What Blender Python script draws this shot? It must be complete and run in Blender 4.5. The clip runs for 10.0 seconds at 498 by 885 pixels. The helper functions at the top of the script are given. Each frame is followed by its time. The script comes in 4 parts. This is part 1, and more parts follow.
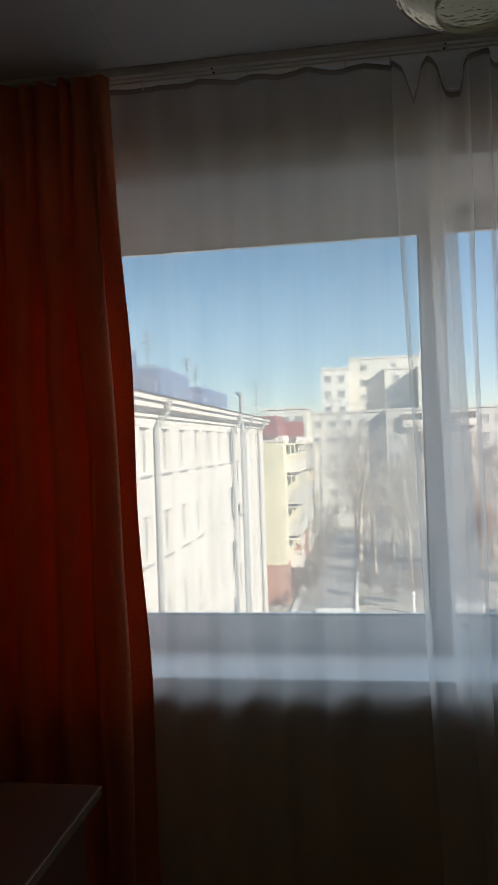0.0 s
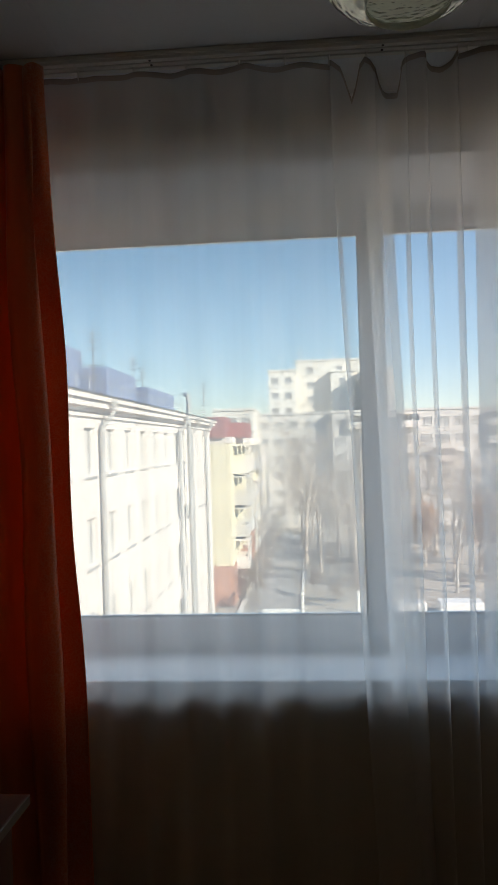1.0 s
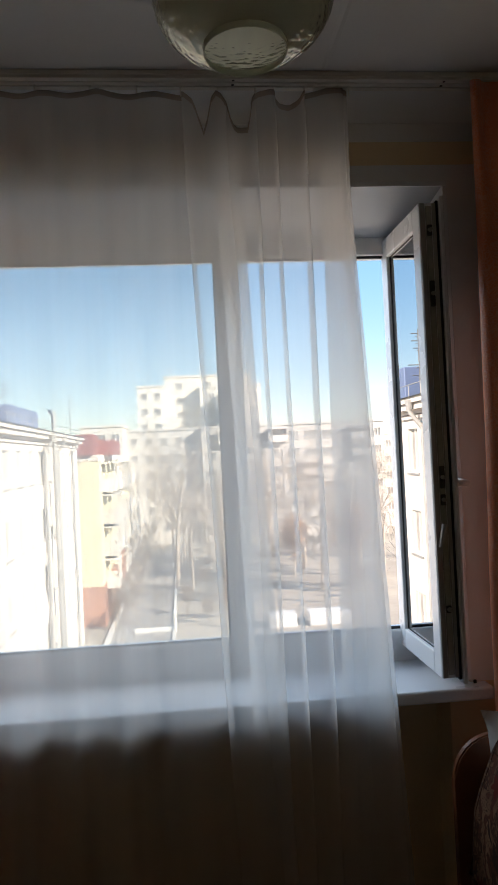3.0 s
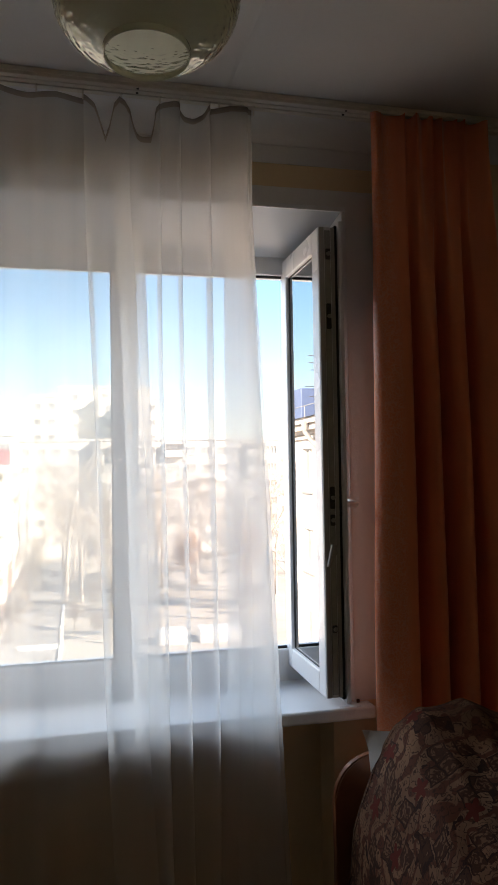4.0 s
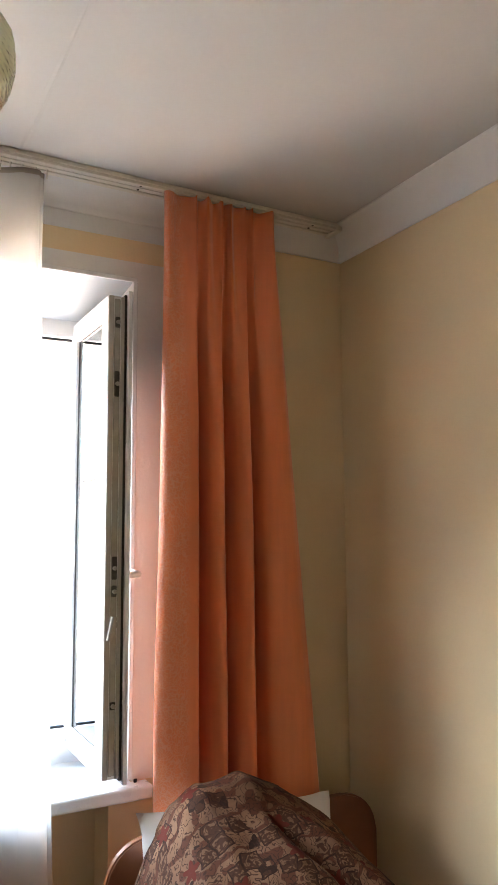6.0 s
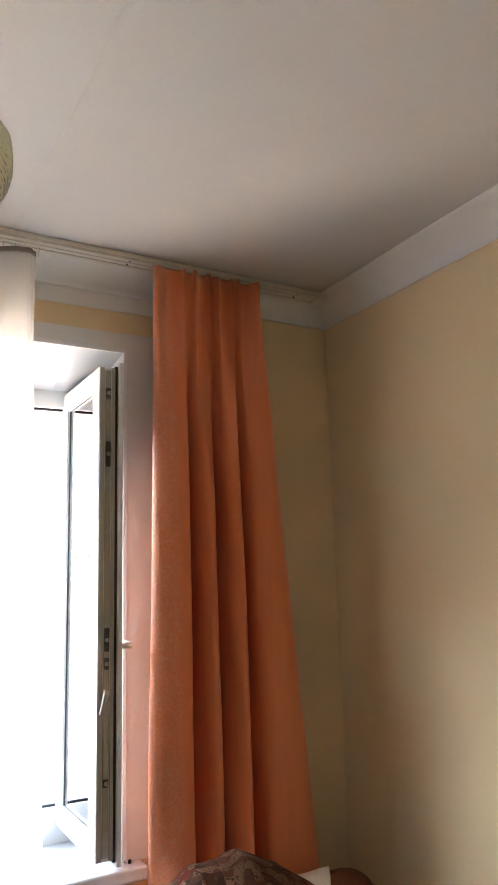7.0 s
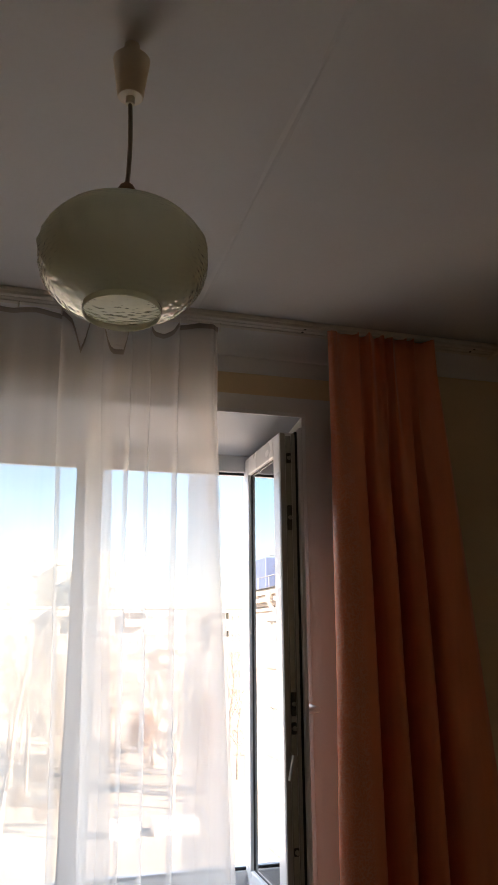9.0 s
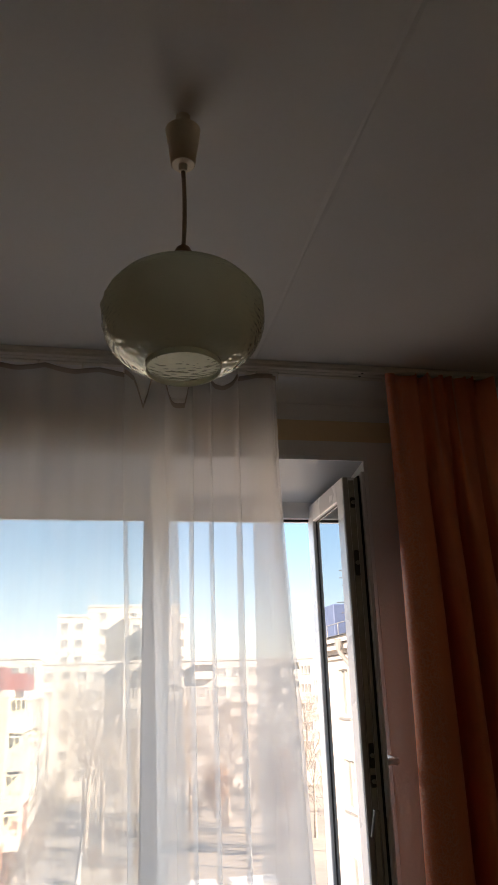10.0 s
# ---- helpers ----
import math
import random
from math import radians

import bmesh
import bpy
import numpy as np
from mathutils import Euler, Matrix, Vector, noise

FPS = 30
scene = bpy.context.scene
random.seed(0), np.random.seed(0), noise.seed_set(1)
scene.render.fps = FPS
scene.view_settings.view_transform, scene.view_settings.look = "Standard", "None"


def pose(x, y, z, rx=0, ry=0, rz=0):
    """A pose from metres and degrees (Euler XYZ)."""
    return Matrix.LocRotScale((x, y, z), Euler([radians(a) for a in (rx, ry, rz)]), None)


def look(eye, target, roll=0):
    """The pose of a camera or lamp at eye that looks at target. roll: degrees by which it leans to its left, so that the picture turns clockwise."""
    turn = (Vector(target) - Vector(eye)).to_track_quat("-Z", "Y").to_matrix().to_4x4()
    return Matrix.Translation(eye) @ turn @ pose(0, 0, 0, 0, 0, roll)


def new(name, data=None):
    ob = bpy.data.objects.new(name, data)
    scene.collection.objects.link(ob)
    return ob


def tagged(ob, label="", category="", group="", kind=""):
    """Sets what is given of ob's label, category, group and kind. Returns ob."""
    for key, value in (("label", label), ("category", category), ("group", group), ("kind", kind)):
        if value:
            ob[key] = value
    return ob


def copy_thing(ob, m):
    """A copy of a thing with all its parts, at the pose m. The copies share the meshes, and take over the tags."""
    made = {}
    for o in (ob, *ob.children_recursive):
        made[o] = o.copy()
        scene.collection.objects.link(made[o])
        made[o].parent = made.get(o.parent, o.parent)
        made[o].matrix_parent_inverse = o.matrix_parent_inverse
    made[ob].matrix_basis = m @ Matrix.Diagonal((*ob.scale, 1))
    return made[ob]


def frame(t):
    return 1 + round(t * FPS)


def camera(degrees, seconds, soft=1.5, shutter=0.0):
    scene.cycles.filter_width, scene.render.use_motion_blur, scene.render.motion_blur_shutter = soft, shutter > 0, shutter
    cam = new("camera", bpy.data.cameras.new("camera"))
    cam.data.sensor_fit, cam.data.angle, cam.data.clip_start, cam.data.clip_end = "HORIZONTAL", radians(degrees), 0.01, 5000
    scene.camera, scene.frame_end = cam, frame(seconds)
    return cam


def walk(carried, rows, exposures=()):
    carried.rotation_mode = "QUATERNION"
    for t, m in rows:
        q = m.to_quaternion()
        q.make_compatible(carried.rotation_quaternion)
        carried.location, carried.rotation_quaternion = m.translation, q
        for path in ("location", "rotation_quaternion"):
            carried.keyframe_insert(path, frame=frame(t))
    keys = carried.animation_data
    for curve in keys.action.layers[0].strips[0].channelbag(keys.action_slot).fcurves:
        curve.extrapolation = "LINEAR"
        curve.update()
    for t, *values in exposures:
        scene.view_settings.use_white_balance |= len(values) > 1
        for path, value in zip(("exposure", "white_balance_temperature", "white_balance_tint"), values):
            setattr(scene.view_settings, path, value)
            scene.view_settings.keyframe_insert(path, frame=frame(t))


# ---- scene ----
cam = camera(37.1, 10.0)
PATH = [
    (0, (0.415, -2.058, 1.481), (0.109, -0.082, 1.485), -1.9),
    (0.5, (0.428, -2.052, 1.482), (0.173, -0.068, 1.484), -1.8),
    (1, (0.438, -2.034, 1.474), (0.273, -0.041, 1.477), -1.7),
    (1.5, (0.445, -2.025, 1.476), (0.392, -0.026, 1.476), -1.7),
    (2, (0.452, -2.029, 1.482), (0.509, -0.029, 1.475), -2.2),
    (3.5, (0.479, -2.028, 1.51), (0.761, -0.048, 1.563), -2.1),
    (4, (0.486, -2.002, 1.506), (0.945, -0.057, 1.572), -0.9),
    (4.5, (0.507, -1.992, 1.486), (1.195, -0.117, 1.58), -0.2),
    (5, (0.535, -2.0, 1.503), (1.356, -0.18, 1.619), 0.3),
    (5.5, (0.544, -2.004, 1.514), (1.443, -0.224, 1.673), 0.2),
    (7, (0.522, -2.032, 1.56), (1.484, -0.318, 1.927), -1.6),
    (7.5, (0.521, -2.036, 1.562), (1.453, -0.319, 1.989), -2.1),
    (8, (0.51, -2.052, 1.575), (1.375, -0.309, 2.035), -1.7),
    (8.5, (0.503, -2.054, 1.583), (1.251, -0.263, 2.063), -0.8),
    (9, (0.483, -2.047, 1.59), (1.021, -0.189, 2.097), -0.4),
    (9.5, (0.475, -2.055, 1.583), (0.88, -0.181, 2.153), -1.0),
    (10, (0.475, -2.058, 1.589), (0.85, -0.197, 2.22), -1.8),
]
EXPOSURES = [(0, 1.93, 6850, 13), (1.0, 2.05, 6850, 13), (2.2, 2.18, 6950, 14), (3.3, 2.33, 7250, 18), (3.8, 2.5, 7400, 19), (4.0, 2.8, 7500, 19), (4.25, 3.75, 7650, 20), (4.5, 4.5, 7700, 21),
             (5.0, 5.05, 7600, 20), (5.7, 5.55, 7550, 19), (6.8, 5.45, 7500, 18), (7.5, 5.1, 7650, 20), (8.0, 4.6, 7750, 23), (8.5, 4.0, 7850, 24), (9.0, 3.1, 7900, 23), (9.5, 2.65, 7900, 22), (10.0, 2.55, 7900, 22)]
walk(cam, [(t, look(eye, target, roll)) for t, eye, target, roll in PATH], EXPOSURES)


# ---- world and sun ----
SUN_WAY = Vector((0.70, -0.50, 0.48)).normalized()
world = bpy.data.worlds.new("sky_world")
scene.world = world
world.use_nodes = True
wn = world.node_tree.nodes
wl = world.node_tree.links
sky = wn.new("ShaderNodeTexSky")
sky.sky_type = "NISHITA"
sky.sun_disc = False
sky.sun_elevation = math.asin(SUN_WAY.z)
sky.sun_rotation = math.atan2(SUN_WAY.x, SUN_WAY.y)
sky.air_density, sky.dust_density, sky.ozone_density = 0.8, 0.0, 1.2
soften = wn.new("ShaderNodeGamma")
soften.inputs["Gamma"].default_value = 0.44
richer = wn.new("ShaderNodeHueSaturation")
richer.inputs["Saturation"].default_value = 2.1
wl.new(sky.outputs[0], soften.inputs["Color"])
wl.new(soften.outputs[0], richer.inputs["Color"])
wl.new(richer.outputs[0], wn["Background"].inputs[0])
wn["Background"].inputs[1].default_value = 0.135

sun = new("sun", bpy.data.lights.new("sun", "SUN"))
sun.data.energy = 2.5
sun.data.angle = radians(0.53)
sun.data.color = (1.0, 0.94, 0.85)
sun.matrix_world = look((40, -30, 60), Vector((40, -30, 60)) - SUN_WAY)


# added area lamp outside, up and left of the window, boosting the sky's light
sky_light = new("sky_light", bpy.data.lights.new("sky_light", "AREA"))
sky_light.data.shape, sky_light.data.size, sky_light.data.size_y = "RECTANGLE", 4.6, 1.6
sky_light.data.energy = 55
sky_light.data.color = (0.66, 0.83, 1.0)
sky_light.matrix_world = look((-3.0, 3.2, 4.1), (0.9, -0.2, 1.5))


# ---- materials ----
def material(name, color, rough=0.6, metal=0.0, var=0.12, scale=6.0, fine=80.0, bump=0.1, second=None, spec=0.5, coords="Object"):
    """Surface with stains at a large scale and grain at a small one."""
    m = bpy.data.materials.new(name)
    m.use_nodes = True
    n, l = m.node_tree.nodes, m.node_tree.links
    b = n["Principled BSDF"]
    tc = n.new("ShaderNodeTexCoord")
    big, small = n.new("ShaderNodeTexNoise"), n.new("ShaderNodeTexNoise")
    big.inputs["Scale"].default_value, big.inputs["Detail"].default_value = scale, 5
    small.inputs["Scale"].default_value, small.inputs["Detail"].default_value = fine, 3
    for t in (big, small):
        l.new(tc.outputs[coords], t.inputs["Vector"])
    ramp = n.new("ShaderNodeValToRGB")
    dark = second or tuple(c * (1 - var * 2) for c in color)
    ramp.color_ramp.elements[0].color, ramp.color_ramp.elements[1].color = (*dark, 1), (*color, 1)
    ramp.color_ramp.elements[0].position, ramp.color_ramp.elements[1].position = 0.3, 0.62
    mix = n.new("ShaderNodeMix")
    mix.data_type, mix.blend_type = "RGBA", "MULTIPLY"
    mix.inputs["Factor"].default_value = min(1.0, var * 2)
    l.new(big.outputs["Fac"], ramp.inputs["Fac"])
    l.new(ramp.outputs["Color"], mix.inputs[6])
    gray = n.new("ShaderNodeMapRange")
    gray.inputs["To Min"].default_value, gray.inputs["To Max"].default_value = 0.7, 1.15
    l.new(small.outputs["Fac"], gray.inputs["Value"])
    l.new(gray.outputs[0], mix.inputs[7])
    l.new(mix.outputs[2], b.inputs["Base Color"])
    rr = n.new("ShaderNodeMapRange")
    rr.inputs["To Min"].default_value, rr.inputs["To Max"].default_value = max(0.02, rough - 0.08), min(1, rough + 0.08)
    l.new(big.outputs["Fac"], rr.inputs["Value"])
    l.new(rr.outputs[0], b.inputs["Roughness"])
    b.inputs["Metallic"].default_value = metal
    b.inputs["Specular IOR Level"].default_value = spec
    if bump:
        bp = n.new("ShaderNodeBump")
        bp.inputs["Strength"].default_value, bp.inputs["Distance"].default_value = bump, 0.004
        l.new(small.outputs["Fac"], bp.inputs["Height"])
        l.new(bp.outputs[0], b.inputs["Normal"])
    return m


def glass_material(name, tint=(1, 1, 1), ior=1.5):
    """A thin pane: clear, with a mirror film by Fresnel."""
    m = bpy.data.materials.new(name)
    m.use_nodes = True
    n, l = m.node_tree.nodes, m.node_tree.links
    n.remove(n["Principled BSDF"])
    t, g, f, mx = (n.new("ShaderNodeBsdfTransparent"), n.new("ShaderNodeBsdfGlossy"), n.new("ShaderNodeFresnel"), n.new("ShaderNodeMixShader"))
    t.inputs[0].default_value = (*tint, 1)
    g.inputs["Roughness"].default_value = 0.0
    f.inputs["IOR"].default_value = ior
    l.new(f.outputs[0], mx.inputs[0])
    l.new(t.outputs[0], mx.inputs[1])
    l.new(g.outputs[0], mx.inputs[2])
    l.new(mx.outputs[0], n["Material Output"].inputs[0])
    return m


def sheer_material(name, clear, color=(0.96, 0.94, 0.905)):
    """Thin woven voile: mostly open weave, the threads scatter light both ways."""
    m = bpy.data.materials.new(name)
    m.use_nodes = True
    n, l = m.node_tree.nodes, m.node_tree.links
    n.remove(n["Principled BSDF"])
    tr, tl, df = n.new("ShaderNodeBsdfTransparent"), n.new("ShaderNodeBsdfTranslucent"), n.new("ShaderNodeBsdfDiffuse")
    a, b = n.new("ShaderNodeMixShader"), n.new("ShaderNodeMixShader")
    tl.inputs[0].default_value = df.inputs[0].default_value = (*color, 1)
    a.inputs[0].default_value = 0.26
    l.new(tl.outputs[0], a.inputs[1])
    l.new(df.outputs[0], a.inputs[2])
    tc, nz, mr = n.new("ShaderNodeTexCoord"), n.new("ShaderNodeTexNoise"), n.new("ShaderNodeMapRange")
    nz.inputs["Scale"].default_value, nz.inputs["Detail"].default_value = 3.0, 4
    mp = n.new("ShaderNodeMapping")
    mp.inputs["Scale"].default_value = (6, 1, 0.15)
    l.new(tc.outputs["Object"], mp.inputs[0])
    l.new(mp.outputs[0], nz.inputs["Vector"])
    mr.inputs["To Min"].default_value, mr.inputs["To Max"].default_value = 1 - clear - 0.05, 1 - clear + 0.05
    l.new(nz.outputs["Fac"], mr.inputs["Value"])
    l.new(mr.outputs[0], b.inputs[0])
    l.new(tr.outputs[0], b.inputs[1])
    l.new(a.outputs[0], b.inputs[2])
    l.new(b.outputs[0], n["Material Output"].inputs[0])
    return m


def curtain_material(name, color, through_light, hem_x0, hem_x1):
    """Orange satin drape; a woven scroll ornament runs down its inner hem."""
    m = bpy.data.materials.new(name)
    m.use_nodes = True
    n, l = m.node_tree.nodes, m.node_tree.links
    b = n["Principled BSDF"]
    tc = n.new("ShaderNodeTexCoord")
    sep = n.new("ShaderNodeSeparateXYZ")
    l.new(tc.outputs["Object"], sep.inputs[0])
    warp = n.new("ShaderNodeTexNoise")
    warp.inputs["Scale"].default_value = 25
    l.new(tc.outputs["Object"], warp.inputs["Vector"])
    addv = n.new("ShaderNodeMix")
    addv.data_type = "RGBA"
    addv.blend_type = "LINEAR_LIGHT"
    addv.inputs["Factor"].default_value = 0.03
    l.new(tc.outputs["Object"], addv.inputs[6])
    l.new(warp.outputs["Color"], addv.inputs[7])
    vor = n.new("ShaderNodeTexVoronoi")
    vor.feature = "DISTANCE_TO_EDGE"
    vor.inputs["Scale"].default_value = 110
    l.new(addv.outputs[2], vor.inputs["Vector"])
    lines = n.new("ShaderNodeMapRange")
    lines.inputs["From Min"].default_value, lines.inputs["From Max"].default_value = 0.05, 0.14
    lines.inputs["To Min"].default_value, lines.inputs["To Max"].default_value = 1, 0
    l.new(vor.outputs["Distance"], lines.inputs["Value"])
    band = n.new("ShaderNodeMapRange")
    band.interpolation_type = "SMOOTHSTEP"
    band.inputs["From Min"].default_value, band.inputs["From Max"].default_value = hem_x0, hem_x1
    band.inputs["To Min"].default_value, band.inputs["To Max"].default_value = 1, 0
    l.new(sep.outputs["X"], band.inputs["Value"])
    orn = n.new("ShaderNodeMath")
    orn.operation = "MULTIPLY"
    l.new(lines.outputs[0], orn.inputs[0])
    l.new(band.outputs[0], orn.inputs[1])
    weave = n.new("ShaderNodeTexNoise")
    weave.inputs["Scale"].default_value = 14
    mp = n.new("ShaderNodeMapping")
    mp.inputs["Scale"].default_value = (4, 4, 0.4)
    l.new(tc.outputs["Object"], mp.inputs[0])
    l.new(mp.outputs[0], weave.inputs["Vector"])
    tone = n.new("ShaderNodeValToRGB")
    tone.color_ramp.elements[0].color = (*(c * 0.85 for c in color), 1)
    tone.color_ramp.elements[1].color = (*(min(1, c * 1.08) for c in color), 1)
    l.new(weave.outputs["Fac"], tone.inputs["Fac"])
    mix = n.new("ShaderNodeMix")
    mix.data_type = "RGBA"
    half = n.new("ShaderNodeMath")
    half.operation = "MULTIPLY"
    half.inputs[1].default_value = 0.33
    l.new(orn.outputs[0], half.inputs[0])
    l.new(half.outputs[0], mix.inputs["Factor"])
    l.new(tone.outputs["Color"], mix.inputs[6])
    mix.inputs[7].default_value = (0.95, 0.62, 0.48, 1)
    l.new(mix.outputs[2], b.inputs["Base Color"])
    b.inputs["Roughness"].default_value = 0.45
    b.inputs["Sheen Weight"].default_value = 0.55
    b.inputs["Sheen Tint"].default_value = (1.0, 0.75, 0.65, 1)
    b.inputs["Sheen Roughness"].default_value = 0.4
    bp = n.new("ShaderNodeBump")
    bp.inputs["Strength"].default_value, bp.inputs["Distance"].default_value = 0.25, 0.002
    l.new(orn.outputs[0], bp.inputs["Height"])
    l.new(bp.outputs[0], b.inputs["Normal"])
    tl, mx = n.new("ShaderNodeBsdfTranslucent"), n.new("ShaderNodeMixShader")
    tl.inputs[0].default_value = (color[0], color[1] * 0.75, color[2] * 0.6, 1)
    mx.inputs[0].default_value = through_light
    l.new(b.outputs[0], mx.inputs[1])
    l.new(tl.outputs[0], mx.inputs[2])
    l.new(mx.outputs[0], n["Material Output"].inputs[0])
    return m


def blanket_material(name):
    """Printed cotton: dark brown ground, tan meanders, dark scrolls and rust-red stars."""
    m = bpy.data.materials.new(name)
    m.use_nodes = True
    n, l = m.node_tree.nodes, m.node_tree.links
    b = n["Principled BSDF"]
    uv = n.new("ShaderNodeTexCoord").outputs["UV"]

    def math_node(op, x, y=None):
        k = n.new("ShaderNodeMath")
        k.operation = op
        for i, v in enumerate((x, y)):
            if v is None:
                continue
            if isinstance(v, (int, float)):
                k.inputs[i].default_value = v
            else:
                l.new(v, k.inputs[i])
        return k.outputs[0]

    def over(below, colour, fac):
        k = n.new("ShaderNodeMix")
        k.data_type = "RGBA"
        l.new(fac, k.inputs["Factor"])
        l.new(below, k.inputs[6])
        k.inputs[7].default_value = (*colour, 1)
        return k.outputs[2]

    def step(v, lo, hi):
        k = n.new("ShaderNodeMapRange")
        k.inputs["From Min"].default_value, k.inputs["From Max"].default_value = lo, hi
        l.new(v, k.inputs["Value"])
        return k.outputs[0]

    warp = n.new("ShaderNodeTexNoise")
    warp.inputs["Scale"].default_value, warp.inputs["Detail"].default_value = 22, 2
    l.new(uv, warp.inputs["Vector"])
    w = n.new("ShaderNodeMix")
    w.data_type, w.blend_type = "RGBA", "LINEAR_LIGHT"
    w.inputs["Factor"].default_value = 0.012
    l.new(uv, w.inputs[6])
    l.new(warp.outputs["Color"], w.inputs[7])
    w = w.outputs[2]
    # worn tan ground
    worn = n.new("ShaderNodeTexNoise")
    worn.inputs["Scale"].default_value, worn.inputs["Detail"].default_value = 9, 4
    l.new(uv, worn.inputs["Vector"])
    pal = n.new("ShaderNodeValToRGB")
    pal.color_ramp.elements[0].position, pal.color_ramp.elements[0].color = 0.35, (0.120, 0.056, 0.030, 1)
    pal.color_ramp.elements[1].position, pal.color_ramp.elements[1].color = 0.65, (0.225, 0.118, 0.066, 1)
    l.new(worn.outputs["Fac"], pal.inputs["Fac"])
    colour = pal.outputs["Color"]
    # wavy ribbons in reddish brown
    ribbon = n.new("ShaderNodeTexWave")
    ribbon.bands_direction = "Y"
    ribbon.inputs["Scale"].default_value, ribbon.inputs["Distortion"].default_value = 6.0, 9
    ribbon.inputs["Detail"].default_value, ribbon.inputs["Detail Scale"].default_value = 1.0, 3.0
    l.new(w, ribbon.inputs["Vector"])
    colour = over(colour, (0.090, 0.028, 0.013), step(ribbon.outputs["Fac"], 0.60, 0.78))
    # square-cornered blocks with a dark outline
    blocks = n.new("ShaderNodeTexVoronoi")
    blocks.distance = "CHEBYCHEV"
    blocks.inputs["Scale"].default_value = 20
    l.new(w, blocks.inputs["Vector"])
    kind = n.new("ShaderNodeSeparateColor")
    l.new(blocks.outputs["Color"], kind.inputs[0])
    far = blocks.outputs["Distance"]
    solid = math_node("MULTIPLY", math_node("LESS_THAN", far, 0.44), math_node("GREATER_THAN", kind.outputs[0], 0.48))
    colour = over(colour, (0.062, 0.022, 0.010), solid)
    # leaf-like scrolls inside the blocks
    scroll = n.new("ShaderNodeTexWave")
    scroll.wave_type = "RINGS"
    scroll.inputs["Scale"].default_value, scroll.inputs["Distortion"].default_value = 13, 16
    scroll.inputs["Detail"].default_value, scroll.inputs["Detail Scale"].default_value = 2, 2.6
    l.new(w, scroll.inputs["Vector"])
    inner = math_node("MULTIPLY", solid, math_node("LESS_THAN", far, 0.34))
    colour = over(colour, (0.150, 0.074, 0.039), math_node("MULTIPLY", inner, step(scroll.outputs["Fac"], 0.50, 0.80)))
    edge = math_node("MULTIPLY", math_node("GREATER_THAN", far, 0.38), solid)
    colour = over(colour, (0.030, 0.011, 0.006), edge)
    # fine dark scrolls over all
    wave = n.new("ShaderNodeTexWave")
    wave.inputs["Scale"].default_value, wave.inputs["Distortion"].default_value = 15, 22
    wave.inputs["Detail Scale"].default_value = 2.2
    l.new(w, wave.inputs["Vector"])
    colour = over(colour, (0.044, 0.016, 0.008), step(wave.outputs["Fac"], 0.80, 1.0))
    # five-pointed leaves
    stars = n.new("ShaderNodeTexVoronoi")
    stars.voronoi_dimensions = "2D"
    stars.inputs["Scale"].default_value = 8.0
    stars.inputs["Randomness"].default_value = 0.7
    l.new(uv, stars.inputs["Vector"])
    gap = n.new("ShaderNodeVectorMath")
    gap.operation = "SUBTRACT"
    l.new(uv, gap.inputs[0])
    l.new(stars.outputs["Position"], gap.inputs[1])
    xy = n.new("ShaderNodeSeparateXYZ")
    l.new(gap.outputs[0], xy.inputs[0])
    turn = math_node("ARCTAN2", xy.outputs[0], xy.outputs[1])
    lobes = math_node("ADD", math_node("MULTIPLY", math_node("COSINE", math_node("MULTIPLY", turn, 5.0)), 0.0065), 0.0195)
    radius = math_node("SQRT", math_node("ADD", math_node("MULTIPLY", xy.outputs[0], xy.outputs[0]), math_node("MULTIPLY", xy.outputs[1], xy.outputs[1])))
    inside = math_node("LESS_THAN", radius, lobes)
    chosen = n.new("ShaderNodeSeparateColor")
    l.new(stars.outputs["Color"], chosen.inputs[0])
    colour = over(colour, (0.100, 0.013, 0.006), math_node("MULTIPLY", inside, math_node("GREATER_THAN", chosen.outputs[0], 0.3)))
    l.new(colour, b.inputs["Base Color"])
    b.inputs["Roughness"].default_value = 0.85
    b.inputs["Specular IOR Level"].default_value = 0.2
    fine = n.new("ShaderNodeTexNoise")
    fine.inputs["Scale"].default_value = 400
    l.new(uv, fine.inputs["Vector"])
    bp = n.new("ShaderNodeBump")
    bp.inputs["Strength"].default_value, bp.inputs["Distance"].default_value = 0.25, 0.002
    l.new(fine.outputs["Fac"], bp.inputs["Height"])
    l.new(bp.outputs[0], b.inputs["Normal"])
    return m


